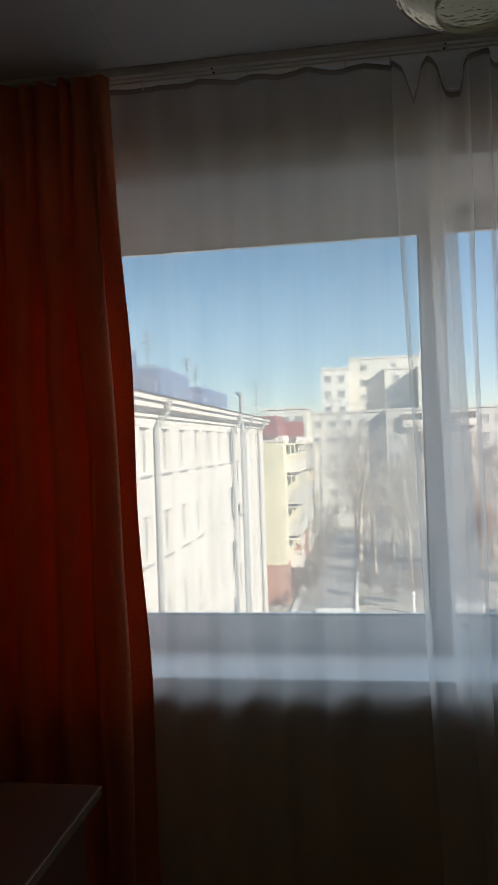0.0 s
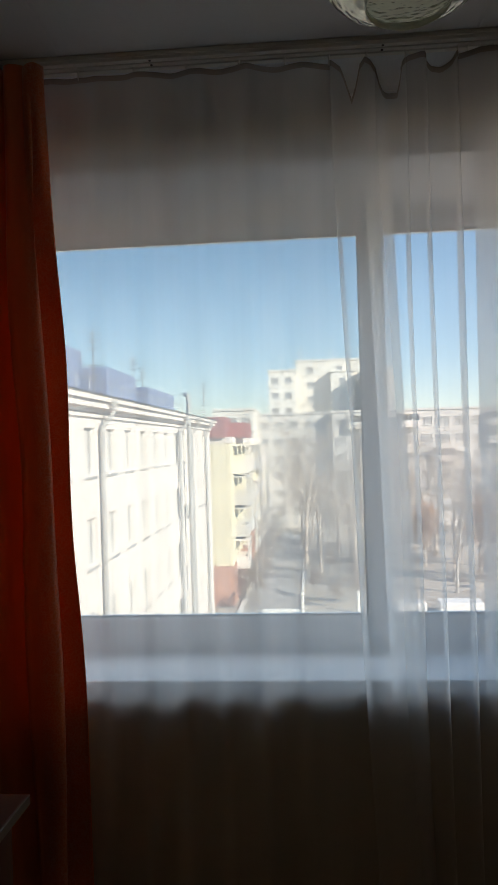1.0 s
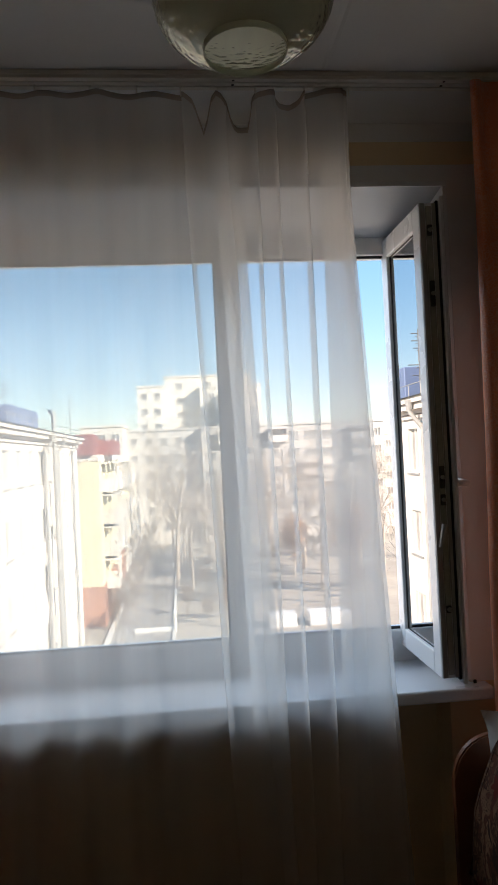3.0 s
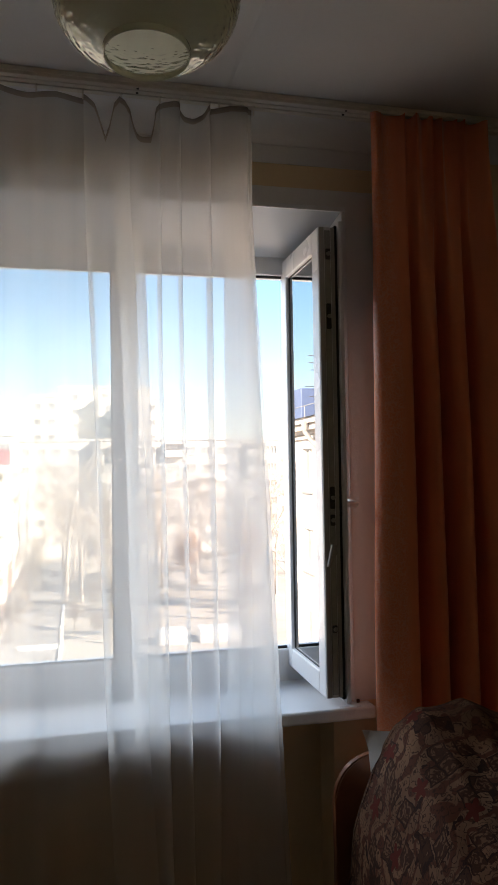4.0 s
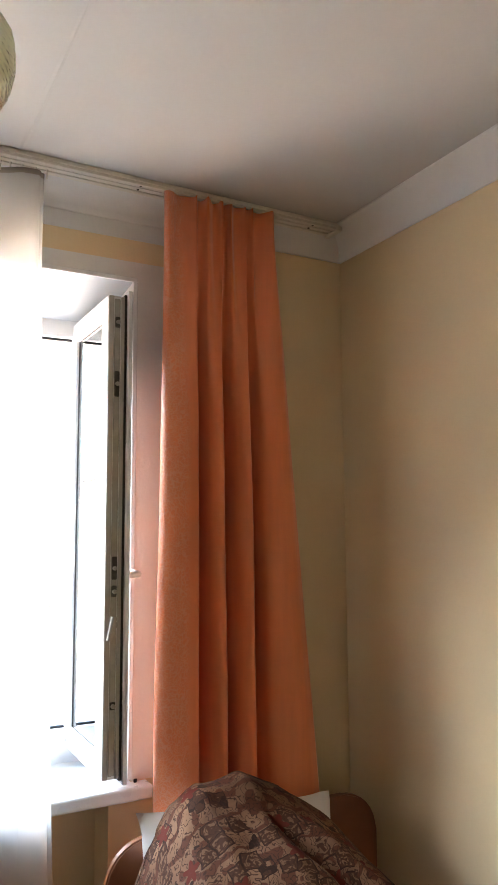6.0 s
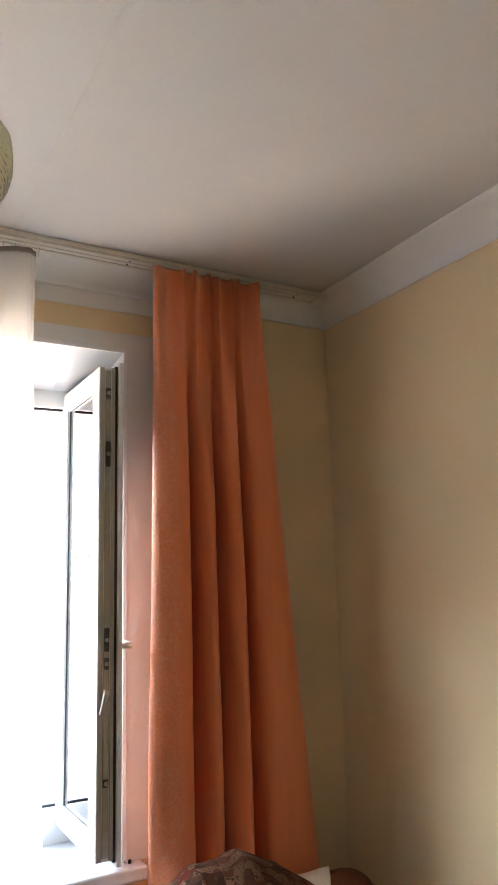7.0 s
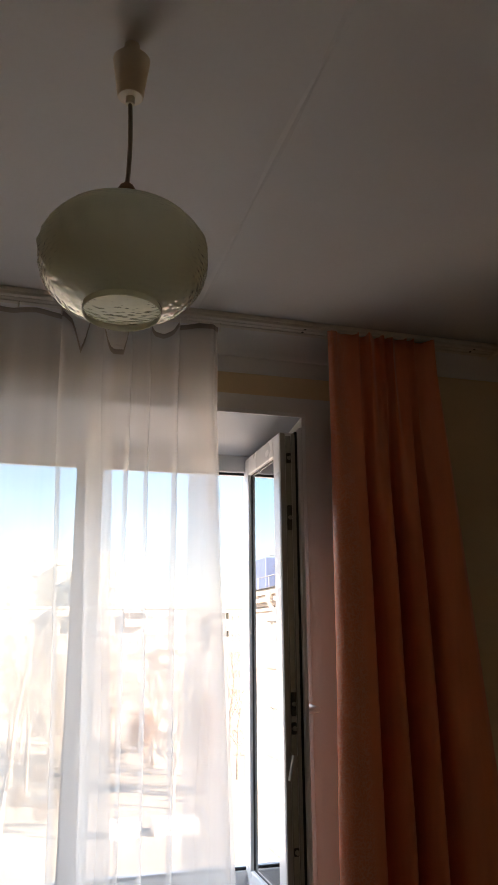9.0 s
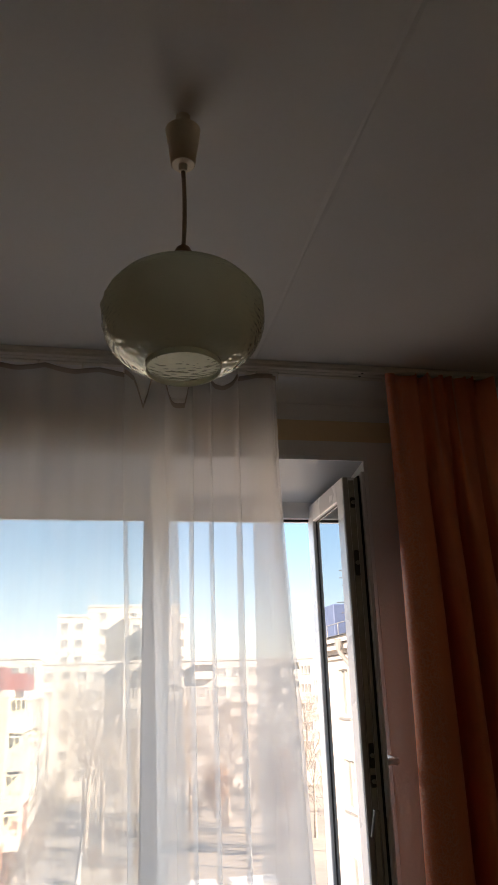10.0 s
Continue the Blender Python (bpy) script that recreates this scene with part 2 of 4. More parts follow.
def shade_material(name):
    """Pale green cast glass: cloudy above, clear and hammered towards the lower rim."""
    m = bpy.data.materials.new(name)
    m.use_nodes = True
    n, l = m.node_tree.nodes, m.node_tree.links
    b = n["Principled BSDF"]
    b.inputs["Base Color"].default_value = (0.70, 0.69, 0.52, 1)
    b.inputs["Roughness"].default_value = 0.15
    tc, wv = n.new("ShaderNodeTexCoord"), n.new("ShaderNodeTexVoronoi")
    mp = n.new("ShaderNodeMapping")
    mp.inputs["Scale"].default_value = (0.75, 0.75, 2.6)
    l.new(tc.outputs["Object"], mp.inputs[0])
    wv.feature = "SMOOTH_F1"
    wv.inputs["Scale"].default_value = 95
    l.new(mp.outputs[0], wv.inputs["Vector"])
    sep, low = n.new("ShaderNodeSeparateXYZ"), n.new("ShaderNodeMapRange")
    l.new(tc.outputs["Object"], sep.inputs[0])
    low.interpolation_type = "SMOOTHSTEP"
    low.inputs["From Min"].default_value, low.inputs["From Max"].default_value = 2.080, 2.128
    low.inputs["To Min"].default_value, low.inputs["To Max"].default_value = 1.0, 0.06
    l.new(sep.outputs["Z"], low.inputs["Value"])
    bp = n.new("ShaderNodeBump")
    bp.inputs["Strength"].default_value, bp.inputs["Distance"].default_value = 0.7, 0.005
    l.new(wv.outputs["Distance"], bp.inputs["Height"])
    b.inputs["Specular IOR Level"].default_value = 0.15
    tl, mx = n.new("ShaderNodeBsdfTranslucent"), n.new("ShaderNodeMixShader")
    tl.inputs[0].default_value = (0.82, 0.83, 0.70, 1)
    mx.inputs[0].default_value = 0.5
    l.new(b.outputs[0], mx.inputs[1])
    l.new(tl.outputs[0], mx.inputs[2])
    gl, mg, cl = n.new("ShaderNodeBsdfGlossy"), n.new("ShaderNodeMixShader"), n.new("ShaderNodeMath")
    gl.inputs["Roughness"].default_value = 0.08
    gl.inputs[0].default_value = (0.9, 0.92, 0.85, 1)
    l.new(bp.outputs[0], gl.inputs["Normal"])
    fr = n.new("ShaderNodeFresnel")
    fr.inputs["IOR"].default_value = 1.16
    l.new(bp.outputs[0], fr.inputs["Normal"])
    cl.operation = "MULTIPLY"
    l.new(fr.outputs[0], cl.inputs[0])
    l.new(low.outputs[0], cl.inputs[1])
    more = n.new("ShaderNodeMath")
    more.operation, more.use_clamp = "MULTIPLY", True
    more.inputs[1].default_value = 3.0
    l.new(cl.outputs[0], more.inputs[0])
    l.new(more.outputs[0], mg.inputs[0])
    l.new(mx.outputs[0], mg.inputs[1])
    l.new(gl.outputs[0], mg.inputs[2])
    l.new(mg.outputs[0], n["Material Output"].inputs[0])
    return m


WALL_YELLOW = material("wall_paint_yellow", (0.87, 0.685, 0.43), 0.85, var=0.05, scale=1.6, fine=140, bump=0.12)
WHITE_PLASTER = material("white_plaster", (0.85, 0.84, 0.82), 0.85, var=0.05, scale=2.0, fine=120, bump=0.12)
# made-up brown for the unseen rear wall, to dim the light bounced indoors
UNSEEN_WALL = material("unseen_wall_brown", (0.44, 0.33, 0.23), 0.9, var=0.12, scale=5.0, fine=60, bump=0.1)
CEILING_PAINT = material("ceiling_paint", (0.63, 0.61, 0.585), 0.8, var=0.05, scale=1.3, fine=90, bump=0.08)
# floor out of view, kept dark so that less light bounces up
FLOOR_LINO = material("floor_linoleum", (0.22, 0.13, 0.07), 0.45, var=0.15, scale=3, fine=60)
PLASTIC = material("white_plastic", (0.82, 0.83, 0.84), 0.28, var=0.02, scale=4, fine=200, bump=0.02)
# white plastic for the reveal soffit, greyed: its shade is in the colour
GLOSS_PLASTIC = material("glossy_panel_shaded", (0.60, 0.63, 0.66), 0.05, var=0.02, scale=3, fine=60, bump=0.01)
# even grey for the strips on the sash's lock edge
PROFILE_GREY = material("grey_edge_profile", (0.46, 0.44, 0.41), 0.4, var=0.03, scale=18, fine=200)
RUBBER = material("black_rubber", (0.02, 0.02, 0.022), 0.6, var=0.1, scale=30, fine=200)
STEEL = material("lock_steel", (0.45, 0.43, 0.40), 0.35, metal=0.9, var=0.06, scale=60, fine=300)
DARK_STEEL = material("worn_dark_steel", (0.10, 0.095, 0.085), 0.45, metal=0.7, var=0.15, scale=60, fine=300)
RAIL_PLASTIC = material("rail_plastic", (0.82, 0.77, 0.67), 0.4, var=0.05, scale=5, fine=150, bump=0.03)
RAIL_SLOT = material("rail_slot", (0.10, 0.08, 0.06), 0.7, var=0.1, scale=30)
WOOD_ORANGE = material("beech_veneer", (0.27, 0.085, 0.030), 0.45, var=0.12, scale=5, fine=40, second=(0.19, 0.058, 0.021))
WOOD_DESK = material("desk_laminate", (0.17, 0.058, 0.024), 0.6, var=0.12, scale=4, fine=50)
EDGE_BAND = material("edge_band", (0.24, 0.14, 0.08), 0.4, var=0.08, scale=8)
LINEN = material("white_linen", (0.82, 0.82, 0.80), 0.9, var=0.04, scale=8, fine=260, bump=0.15)
MATTRESS = material("mattress_ticking", (0.62, 0.58, 0.50), 0.9, var=0.06, scale=6, fine=200)
CREAM_PLASTIC = material("cream_plastic", (0.76, 0.66, 0.50), 0.4, var=0.04, scale=10, fine=200, bump=0.03)
CORD = material("cord_brown", (0.36, 0.28, 0.18), 0.6, var=0.1, scale=60)
KNOB_WOOD = material("knob_wood", (0.32, 0.17, 0.07), 0.5, var=0.12, scale=40)
SHADE_GLASS = shade_material("pale_green_glass")
PANE = glass_material("window_glass", (0.97, 0.985, 0.98))
PANE_COATED = glass_material("coated_sash_glass", (0.95, 0.97, 0.97), 25.0)
SHEER = sheer_material("white_voile", 0.56)
TAPE = sheer_material("voile_heading_tape", 0.22, (0.38, 0.33, 0.275))
# one satin in two tones: the left curtain's shade is in its colour
ORANGE_LEFT = curtain_material("orange_satin_shaded", (0.82, 0.23, 0.066), 0.26, -0.255, -0.290)
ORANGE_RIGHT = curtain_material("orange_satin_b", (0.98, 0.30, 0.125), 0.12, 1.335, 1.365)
BLANKET = blanket_material("printed_brown_cotton")
FACADE_WHITE = material("facade_white", (0.72, 0.655, 0.60), 0.9, var=0.06, scale=0.25, fine=3, bump=0.0)
FACADE_YELLOW = material("facade_yellow", (0.74, 0.67, 0.48), 0.9, var=0.06, scale=0.3, fine=4, bump=0.0)
BRICK_PINK = material("brick_pink", (0.50, 0.26, 0.18), 0.9, var=0.12, scale=0.8, fine=8, bump=0.0)
PANEL_GREY = material("panel_grey", (0.56, 0.53, 0.49), 0.9, var=0.08, scale=0.15, fine=2, bump=0.0)
PANEL_LIGHT = material("panel_light", (0.70, 0.66, 0.59), 0.9, var=0.07, scale=0.15, fine=2, bump=0.0)
ROOF_RED = material("roof_red_sheet", (0.34, 0.12, 0.11), 0.6, var=0.12, scale=0.6, fine=5, bump=0.0)
ROOF_GREY = material("roof_felt", (0.20, 0.20, 0.20), 0.9, var=0.15, scale=0.4, fine=5, bump=0.0)
BLUE_SHEET = material("blue_sheet_metal", (0.17, 0.23, 0.38), 0.5, var=0.1, scale=0.4, fine=6, bump=0.0)
ZINC = material("zinc_pipe", (0.50, 0.49, 0.47), 0.5, metal=0.4, var=0.1, scale=1.5, fine=10, bump=0.0)
FAR_GLASS = material("far_window_glass", (0.36, 0.35, 0.34), 0.15, var=0.2, scale=0.4, fine=3, bump=0.0)
FAR_FRAME = material("far_window_frame", (0.70, 0.68, 0.64), 0.6, var=0.06, scale=1, fine=6, bump=0.0)
CURTAINED_GLASS = material("curtained_window_glass", (0.40, 0.38, 0.36), 0.3, var=0.15, scale=0.7, fine=4, bump=0.0)
EARTH = material("bare_earth", (0.42, 0.37, 0.31), 0.95, var=0.2, scale=0.06, fine=1.5, bump=0.0)
ASPHALT = material("asphalt", (0.36, 0.34, 0.32), 0.9, var=0.15, scale=0.2, fine=3, bump=0.0)
CONCRETE = material("white_concrete", (0.66, 0.65, 0.62), 0.85, var=0.08, scale=0.8, fine=6, bump=0.0)
BARK = material("bark_grey", (0.48, 0.41, 0.345), 0.95, var=0.15, scale=2, fine=20, bump=0.0)
BIRCH = material("bark_pale", (0.45, 0.42, 0.38), 0.9, var=0.2, scale=3, fine=15, bump=0.0)
RUST_LEAF = material("rust_leaves", (0.34, 0.18, 0.09), 0.9, var=0.2, scale=1, fine=6, bump=0.0)
DRY_LEAF = material("dry_leaves", (0.33, 0.25, 0.19), 0.9, var=0.2, scale=1, fine=6, bump=0.0)


# ---- building helpers ----
def box(bm, x0, x1, y0, y1, z0, z1, slot=0):
    vs = [bm.verts.new(p) for p in ((x0, y0, z0), (x1, y0, z0), (x1, y1, z0), (x0, y1, z0), (x0, y0, z1), (x1, y0, z1), (x1, y1, z1), (x0, y1, z1))]
    fs = []
    for q in ((3, 2, 1, 0), (4, 5, 6, 7), (0, 1, 5, 4), (1, 2, 6, 5), (2, 3, 7, 6), (3, 0, 4, 7)):
        f = bm.faces.new([vs[i] for i in q])
        f.material_index = slot
        fs.append(f)
    return fs


def soft_box(x0, x1, y0, y1, z0, z1, r=0.003, seg=2):
    bm = bmesh.new()
    box(bm, x0, x1, y0, y1, z0, z1)
    bmesh.ops.bevel(bm, geom=bm.edges[:], offset=r, segments=seg, profile=0.5, affect="EDGES")
    return bm


def lathe(profile, seg=48, ripple=None):
    """Turns (radius, z) pairs about the z axis."""
    bm = bmesh.new()
    rings = []
    for r, z in profile:
        ring = []
        for i in range(seg):
            a = 2 * math.pi * i / seg
            k = ripple(a, z) if ripple else 0
            ring.append(bm.verts.new(((r + k) * math.cos(a), (r + k) * math.sin(a), z)))
        rings.append(ring)
    for a, b in zip(rings, rings[1:]):
        for i in range(seg):
            j = (i + 1) % seg
            bm.faces.new((a[i], a[j], b[j], b[i]))
    return bm


def tube(bm, p, q, r0, r1, seg=8, slot=0):
    p, q = Vector(p), Vector(q)
    d = (q - p).normalized()
    u = d.orthogonal().normalized()
    v = d.cross(u)
    rings = []
    for c, r in ((p, r0), (q, r1)):
        rings.append([bm.verts.new(c + r * (math.cos(2 * math.pi * i / seg) * u + math.sin(2 * math.pi * i / seg) * v)) for i in range(seg)])
    for i in range(seg):
        j = (i + 1) % seg
        f = bm.faces.new((rings[0][i], rings[0][j], rings[1][j], rings[1][i]))
        f.material_index = slot
    for ring, flip in ((rings[0], True), (rings[1], False)):
        f = bm.faces.new(ring[::-1] if flip else ring)
        f.material_index = slot


def finish(name, bm, mats, smooth=False, crease=0):
    bmesh.ops.recalc_face_normals(bm, faces=bm.faces[:])
    me = bpy.data.meshes.new(name)
    bm.to_mesh(me)
    bm.free()
    for m in mats if isinstance(mats, (list, tuple)) else [mats]:
        me.materials.append(m)
    if smooth:
        for p in me.polygons:
            p.use_smooth = True
        if crease:
            me.set_sharp_from_angle(angle=radians(crease))
    return me


def part(name, bm, mats, parent, label="", smooth=False, crease=0):
    ob = new(name, finish(name, bm, mats, smooth, crease))
    if parent is not None:
        ob.parent = parent
        ob.matrix_parent_inverse = parent.matrix_basis.inverted()
    return tagged(ob, label)


def thing(name, label, category, at=(0, 0, 0), group="", kind=""):
    ob = new(name)
    ob.empty_display_size = 0.1
    ob.matrix_basis = Matrix.Translation(at)
    return tagged(ob, label, category, group, kind)


def structure(name, bm, mats, label, category, smooth=False):
    return tagged(new(name, finish(name, bm, mats, smooth)), label, category, kind="structure")


# ---- the room ----
XL, XR, YB, CEIL = -1.28, 1.98, -3.0, 2.5
WX0, WX1, WZ0, WZ1 = -0.92, 1.25, 0.80, 2.248   # hole in the window wall
WALL_OUT = 0.46

bm = bmesh.new()
box(bm, XL - 0.2, WX0, 0, WALL_OUT, 0, CEIL)
box(bm, WX1, XR + 0.2, 0, WALL_OUT, 0, CEIL)
box(bm, WX0, WX1, 0, WALL_OUT, WZ1, CEIL)
box(bm, WX0, WX1, 0.12, WALL_OUT, 0, WZ0)
box(bm, 1.19, WX1, 0, 0.12, 0, WZ0)
box(bm, WX0, WX0 + 0.06, 0, 0.12, 0, WZ0)
structure("wall_north", bm, WALL_YELLOW, "pale yellow painted plaster wall with a wide window", "wall")
bm = bmesh.new()
box(bm, XR, XR + 0.2, YB, 0, 0, CEIL)
structure("wall_east", bm, WALL_YELLOW, "plain pale yellow painted plaster side wall", "wall")
bm = bmesh.new()
box(bm, XL - 0.2, XL, YB, 0, 0, CEIL)
structure("wall_west", bm, WALL_YELLOW, "plain pale yellow painted plaster side wall", "wall")
bm = bmesh.new()
box(bm, XL - 0.2, XR + 0.2, YB - 0.2, YB, 0, CEIL)
structure("wall_south", bm, UNSEEN_WALL, "plain rear wall out of view, brown to cut bounced light", "wall")
bm = bmesh.new()
box(bm, XL - 0.2, XR + 0.2, YB - 0.2, WALL_OUT, -0.2, 0)
structure("floor", bm, FLOOR_LINO, "brown linoleum floor of the room", "floor")

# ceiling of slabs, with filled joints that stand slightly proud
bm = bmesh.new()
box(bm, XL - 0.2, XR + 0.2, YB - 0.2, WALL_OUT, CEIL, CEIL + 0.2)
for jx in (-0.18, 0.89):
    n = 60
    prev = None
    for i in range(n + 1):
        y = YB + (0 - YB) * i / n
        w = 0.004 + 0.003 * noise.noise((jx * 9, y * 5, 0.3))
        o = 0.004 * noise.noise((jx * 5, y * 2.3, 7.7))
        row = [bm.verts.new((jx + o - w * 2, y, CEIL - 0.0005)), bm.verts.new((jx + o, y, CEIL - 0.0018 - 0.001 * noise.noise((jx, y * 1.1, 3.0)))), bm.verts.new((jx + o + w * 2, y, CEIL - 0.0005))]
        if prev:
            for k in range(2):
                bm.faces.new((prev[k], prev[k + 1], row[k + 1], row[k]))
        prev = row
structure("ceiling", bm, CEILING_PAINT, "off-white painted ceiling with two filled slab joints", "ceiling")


def cornice(bm, along, fixed, a, b, side):
    """Coved moulding; along is the axis it runs on."""
    prof = [(0.0, -0.084), (0.006, -0.084), (0.010, -0.079), (0.012, -0.068), (0.018, -0.053), (0.028, -0.038), (0.042, -0.025), (0.058, -0.016), (0.076, -0.011), (0.084, -0.009), (0.092, -0.005), (0.093, 0.0), (0.0, 0.0)]
    ends = []
    for t in (a, b):
        ring = []
        for d, z in prof:
            ring.append(bm.verts.new((fixed + side * d, t, CEIL + z) if along == "y" else (t, fixed + side * d, CEIL + z)))
        ends.append(ring)
    for i in range(len(prof)):
        j = (i + 1) % len(prof)
        bm.faces.new((ends[0][i], ends[0][j], ends[1][j], ends[1][i]))
    for e in ends:
        bm.faces.new(e)


bm = bmesh.new()
cornice(bm, "y", XR, YB, 0, -1)
cornice(bm, "x", 0, XL, XR, -1)
cornice(bm, "y", XL, YB, 0, 1)
structure("cornice", bm, WHITE_PLASTER, "white coved plaster cornice under the ceiling", "cornice", True).data.set_sharp_from_angle(angle=radians(35))

# painted border round the window hole
bm = bmesh.new()
box(bm, WX0 - 0.05, WX1 + 0.095, -0.003, 0.004, WZ1, WZ1 + 0.05)
box(bm, WX1, WX1 + 0.095, -0.003, 0.004, 0.84, WZ1)
box(bm, WX0 - 0.05, WX0, -0.003, 0.004, 0.84, WZ1)
box(bm, XL, 1.62, -0.0025, 0.004, 2.365, CEIL - 0.075)
structure("window_trim", bm, WHITE_PLASTER, "white painted plaster border round the window", "trim")

# ---- window ----
FY0, FY1 = 0.25, 0.32
window = thing("window_1", "white plastic double window with its narrow sash open inwards", "window", (0.16, 0.25, 0.84), kind="structure")
FX0, FX1, FZ0, FZ1 = -0.918, 1.249, 0.801, 2.247
MX0, MX1 = 0.602, 0.67
GT, GB = 2.113, 0.936
for nm, b in (("window_frame", (FX0, FX1, FY0, FY1, GT, FZ1)), ("window_frame", (FX0, FX1, FY0, FY1, FZ0, GB)),
              ("window_frame", (FX0, -0.83, FY0, FY1, GB, GT)), ("window_frame", (1.160, FX1, FY0, FY1, GB, GT)),
              ("mullion", (MX0, MX1, FY0 - 0.003, FY1, GB, GT))):
    part(nm, soft_box(*b, r=0.004), PLASTIC, window)
for b in ((-0.83, MX0, 0.268, 0.276, GT - 0.006, GT), (-0.83, MX0, 0.268, 0.276, GB, GB + 0.006), (MX0 - 0.006, MX0, 0.268, 0.276, GB, GT),
          (MX1, 1.160, 0.262, 0.272, GT - 0.007, GT), (MX1, 1.160, 0.262, 0.272, GB, GB + 0.007), (1.154, 1.160, 0.262, 0.268, GB, GT), (MX1, MX1 + 0.006, 0.262, 0.272, GB, GT)):
    part("gasket", soft_box(*b, r=0.001, seg=1), RUBBER, window, "thin black rubber gasket")
pane = part("pane", soft_box(-0.834, MX0 + 0.004, 0.278, 0.282, GB - 0.004, GT + 0.004, r=0.0005, seg=1), PANE, window)
pane.visible_shadow = False
pane = part("pane", soft_box(-0.834, MX0 + 0.004, 0.298, 0.302, GB - 0.004, GT + 0.004, r=0.0005, seg=1), PANE, window)
pane.visible_shadow = False
# reveal linings
bm = bmesh.new()
vs = [bm.verts.new(p) for p in ((1.241, 0, 0.845), (1.215, FY0, 0.845), (1.215, FY0, 2.17), (1.241, 0, 2.238), (1.25, 0, 0.845), (1.25, FY0, 0.845), (1.25, FY0, 2.248), (1.25, 0, 2.248))]
for q in ((0, 1, 2, 3), (4, 5, 6, 7), (0, 4, 7, 3), (1, 5, 6, 2), (0, 1, 5, 4), (3, 2, 6, 7)):
    bm.faces.new([vs[i] for i in q])
part("reveal_panel", bm, PLASTIC, window)
bm = bmesh.new()
vs = [bm.verts.new(p) for p in ((-0.91, 0, 0.845), (-0.90, FY0, 0.845), (-0.90, FY0, 2.17), (-0.91, 0, 2.238), (-0.92, 0, 0.845), (-0.92, FY0, 0.845), (-0.92, FY0, 2.248), (-0.92, 0, 2.248))]
for q in ((0, 1, 2, 3), (4, 5, 6, 7), (0, 4, 7, 3), (1, 5, 6, 2), (0, 1, 5, 4), (3, 2, 6, 7)):
    bm.faces.new([vs[i] for i in q])
part("reveal_panel", bm, PLASTIC, window)
# soffit lining, darker than the side panels to carry its shade
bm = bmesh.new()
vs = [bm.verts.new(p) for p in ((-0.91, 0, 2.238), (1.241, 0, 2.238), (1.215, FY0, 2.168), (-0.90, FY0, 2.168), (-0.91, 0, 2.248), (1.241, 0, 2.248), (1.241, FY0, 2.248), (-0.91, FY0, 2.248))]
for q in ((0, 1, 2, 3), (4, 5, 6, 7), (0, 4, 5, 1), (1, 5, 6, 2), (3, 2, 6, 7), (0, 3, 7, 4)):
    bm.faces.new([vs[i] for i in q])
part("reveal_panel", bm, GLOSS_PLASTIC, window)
part("corner_bead", soft_box(-0.92, 1.253, -0.009, 0.0, 2.236, 2.250, r=0.002), PLASTIC, window)
part("corner_bead", soft_box(1.239, 1.253, -0.009, 0.0, 0.845, 2.236, r=0.002), PLASTIC, window)
part("window_sill", soft_box(-0.97, 1.298, -0.052, FY0 + 0.01, 0.802, 0.838, r=0.007, seg=3), PLASTIC, window, "wide glossy white plastic window sill")
part("screw_cap", soft_box(1.255, 1.264, -0.016, -0.010, 0.838, 0.848, r=0.002), RUBBER, window, "small dark cap in the sill corner")
part("outer_sill", soft_box(-0.92, 1.25, FY1, WALL_OUT + 0.06, 0.80, 0.83, r=0.002), ZINC, window, "sheet metal outer sill")
# the open sash stands square to the wall, hinged at the jamb
SX0, SX1, SY0, SY1, SZ0, SZ1 = 1.134, 1.180, -0.106, 0.272, 0.886, 2.156
sash = part("sash", soft_box(SX0, SX1, SY0, SY0 + 0.058, SZ0, SZ1, r=0.004), [PLASTIC], window, "white plastic sash swung open")
part("sash_rail", soft_box(SX0, SX1, SY1 - 0.058, SY1, SZ0, SZ1, r=0.004), PLASTIC, sash)
part("sash_rail", soft_box(SX0, SX1, SY0 + 0.058, SY1 - 0.058, SZ1 - 0.06, SZ1, r=0.004), PLASTIC, sash)
part("sash_rail", soft_box(SX0, SX1, SY0 + 0.058, SY1 - 0.058, SZ0, SZ0 + 0.06, r=0.004), PLASTIC, sash)
ps = part("pane", soft_box(1.146, 1.150, SY0 + 0.056, SY1 - 0.056, SZ0 + 0.058, SZ1 - 0.058, r=0.0005, seg=1), PANE_COATED, sash)
ps.visible_shadow = False
for b in ((1.1435, 1.146, SY0 + 0.058, SY1 - 0.058, SZ1 - 0.0635, SZ1 - 0.060), (1.1435, 1.146, SY0 + 0.058, SY1 - 0.058, SZ0 + 0.060, SZ0 + 0.0635),
          (1.1435, 1.146, SY1 - 0.063, SY1 - 0.058, SZ0 + 0.06, SZ1 - 0.06), (1.1435, 1.146, SY0 + 0.058, SY0 + 0.0615, SZ0 + 0.06, SZ1 - 0.06)):
    part("gasket", soft_box(*b, r=0.001, seg=1), RUBBER, sash, "thin black rubber gasket")
for b in ((SX1, SX1 + 0.007, SY0 - 0.004, SY0 + 0.012, SZ0 - 0.004, SZ1 + 0.004), (SX1, SX1 + 0.007, SY0 + 0.012, SY1 - 0.02, SZ1 - 0.012, SZ1 + 0.004), (SX1, SX1 + 0.007, SY0 + 0.012, SY1 - 0.02, SZ0 - 0.004, SZ0 + 0.012)):
    part("gasket", soft_box(*b, r=0.001, seg=1), RUBBER, sash, "black rubber seal along the sash edge")
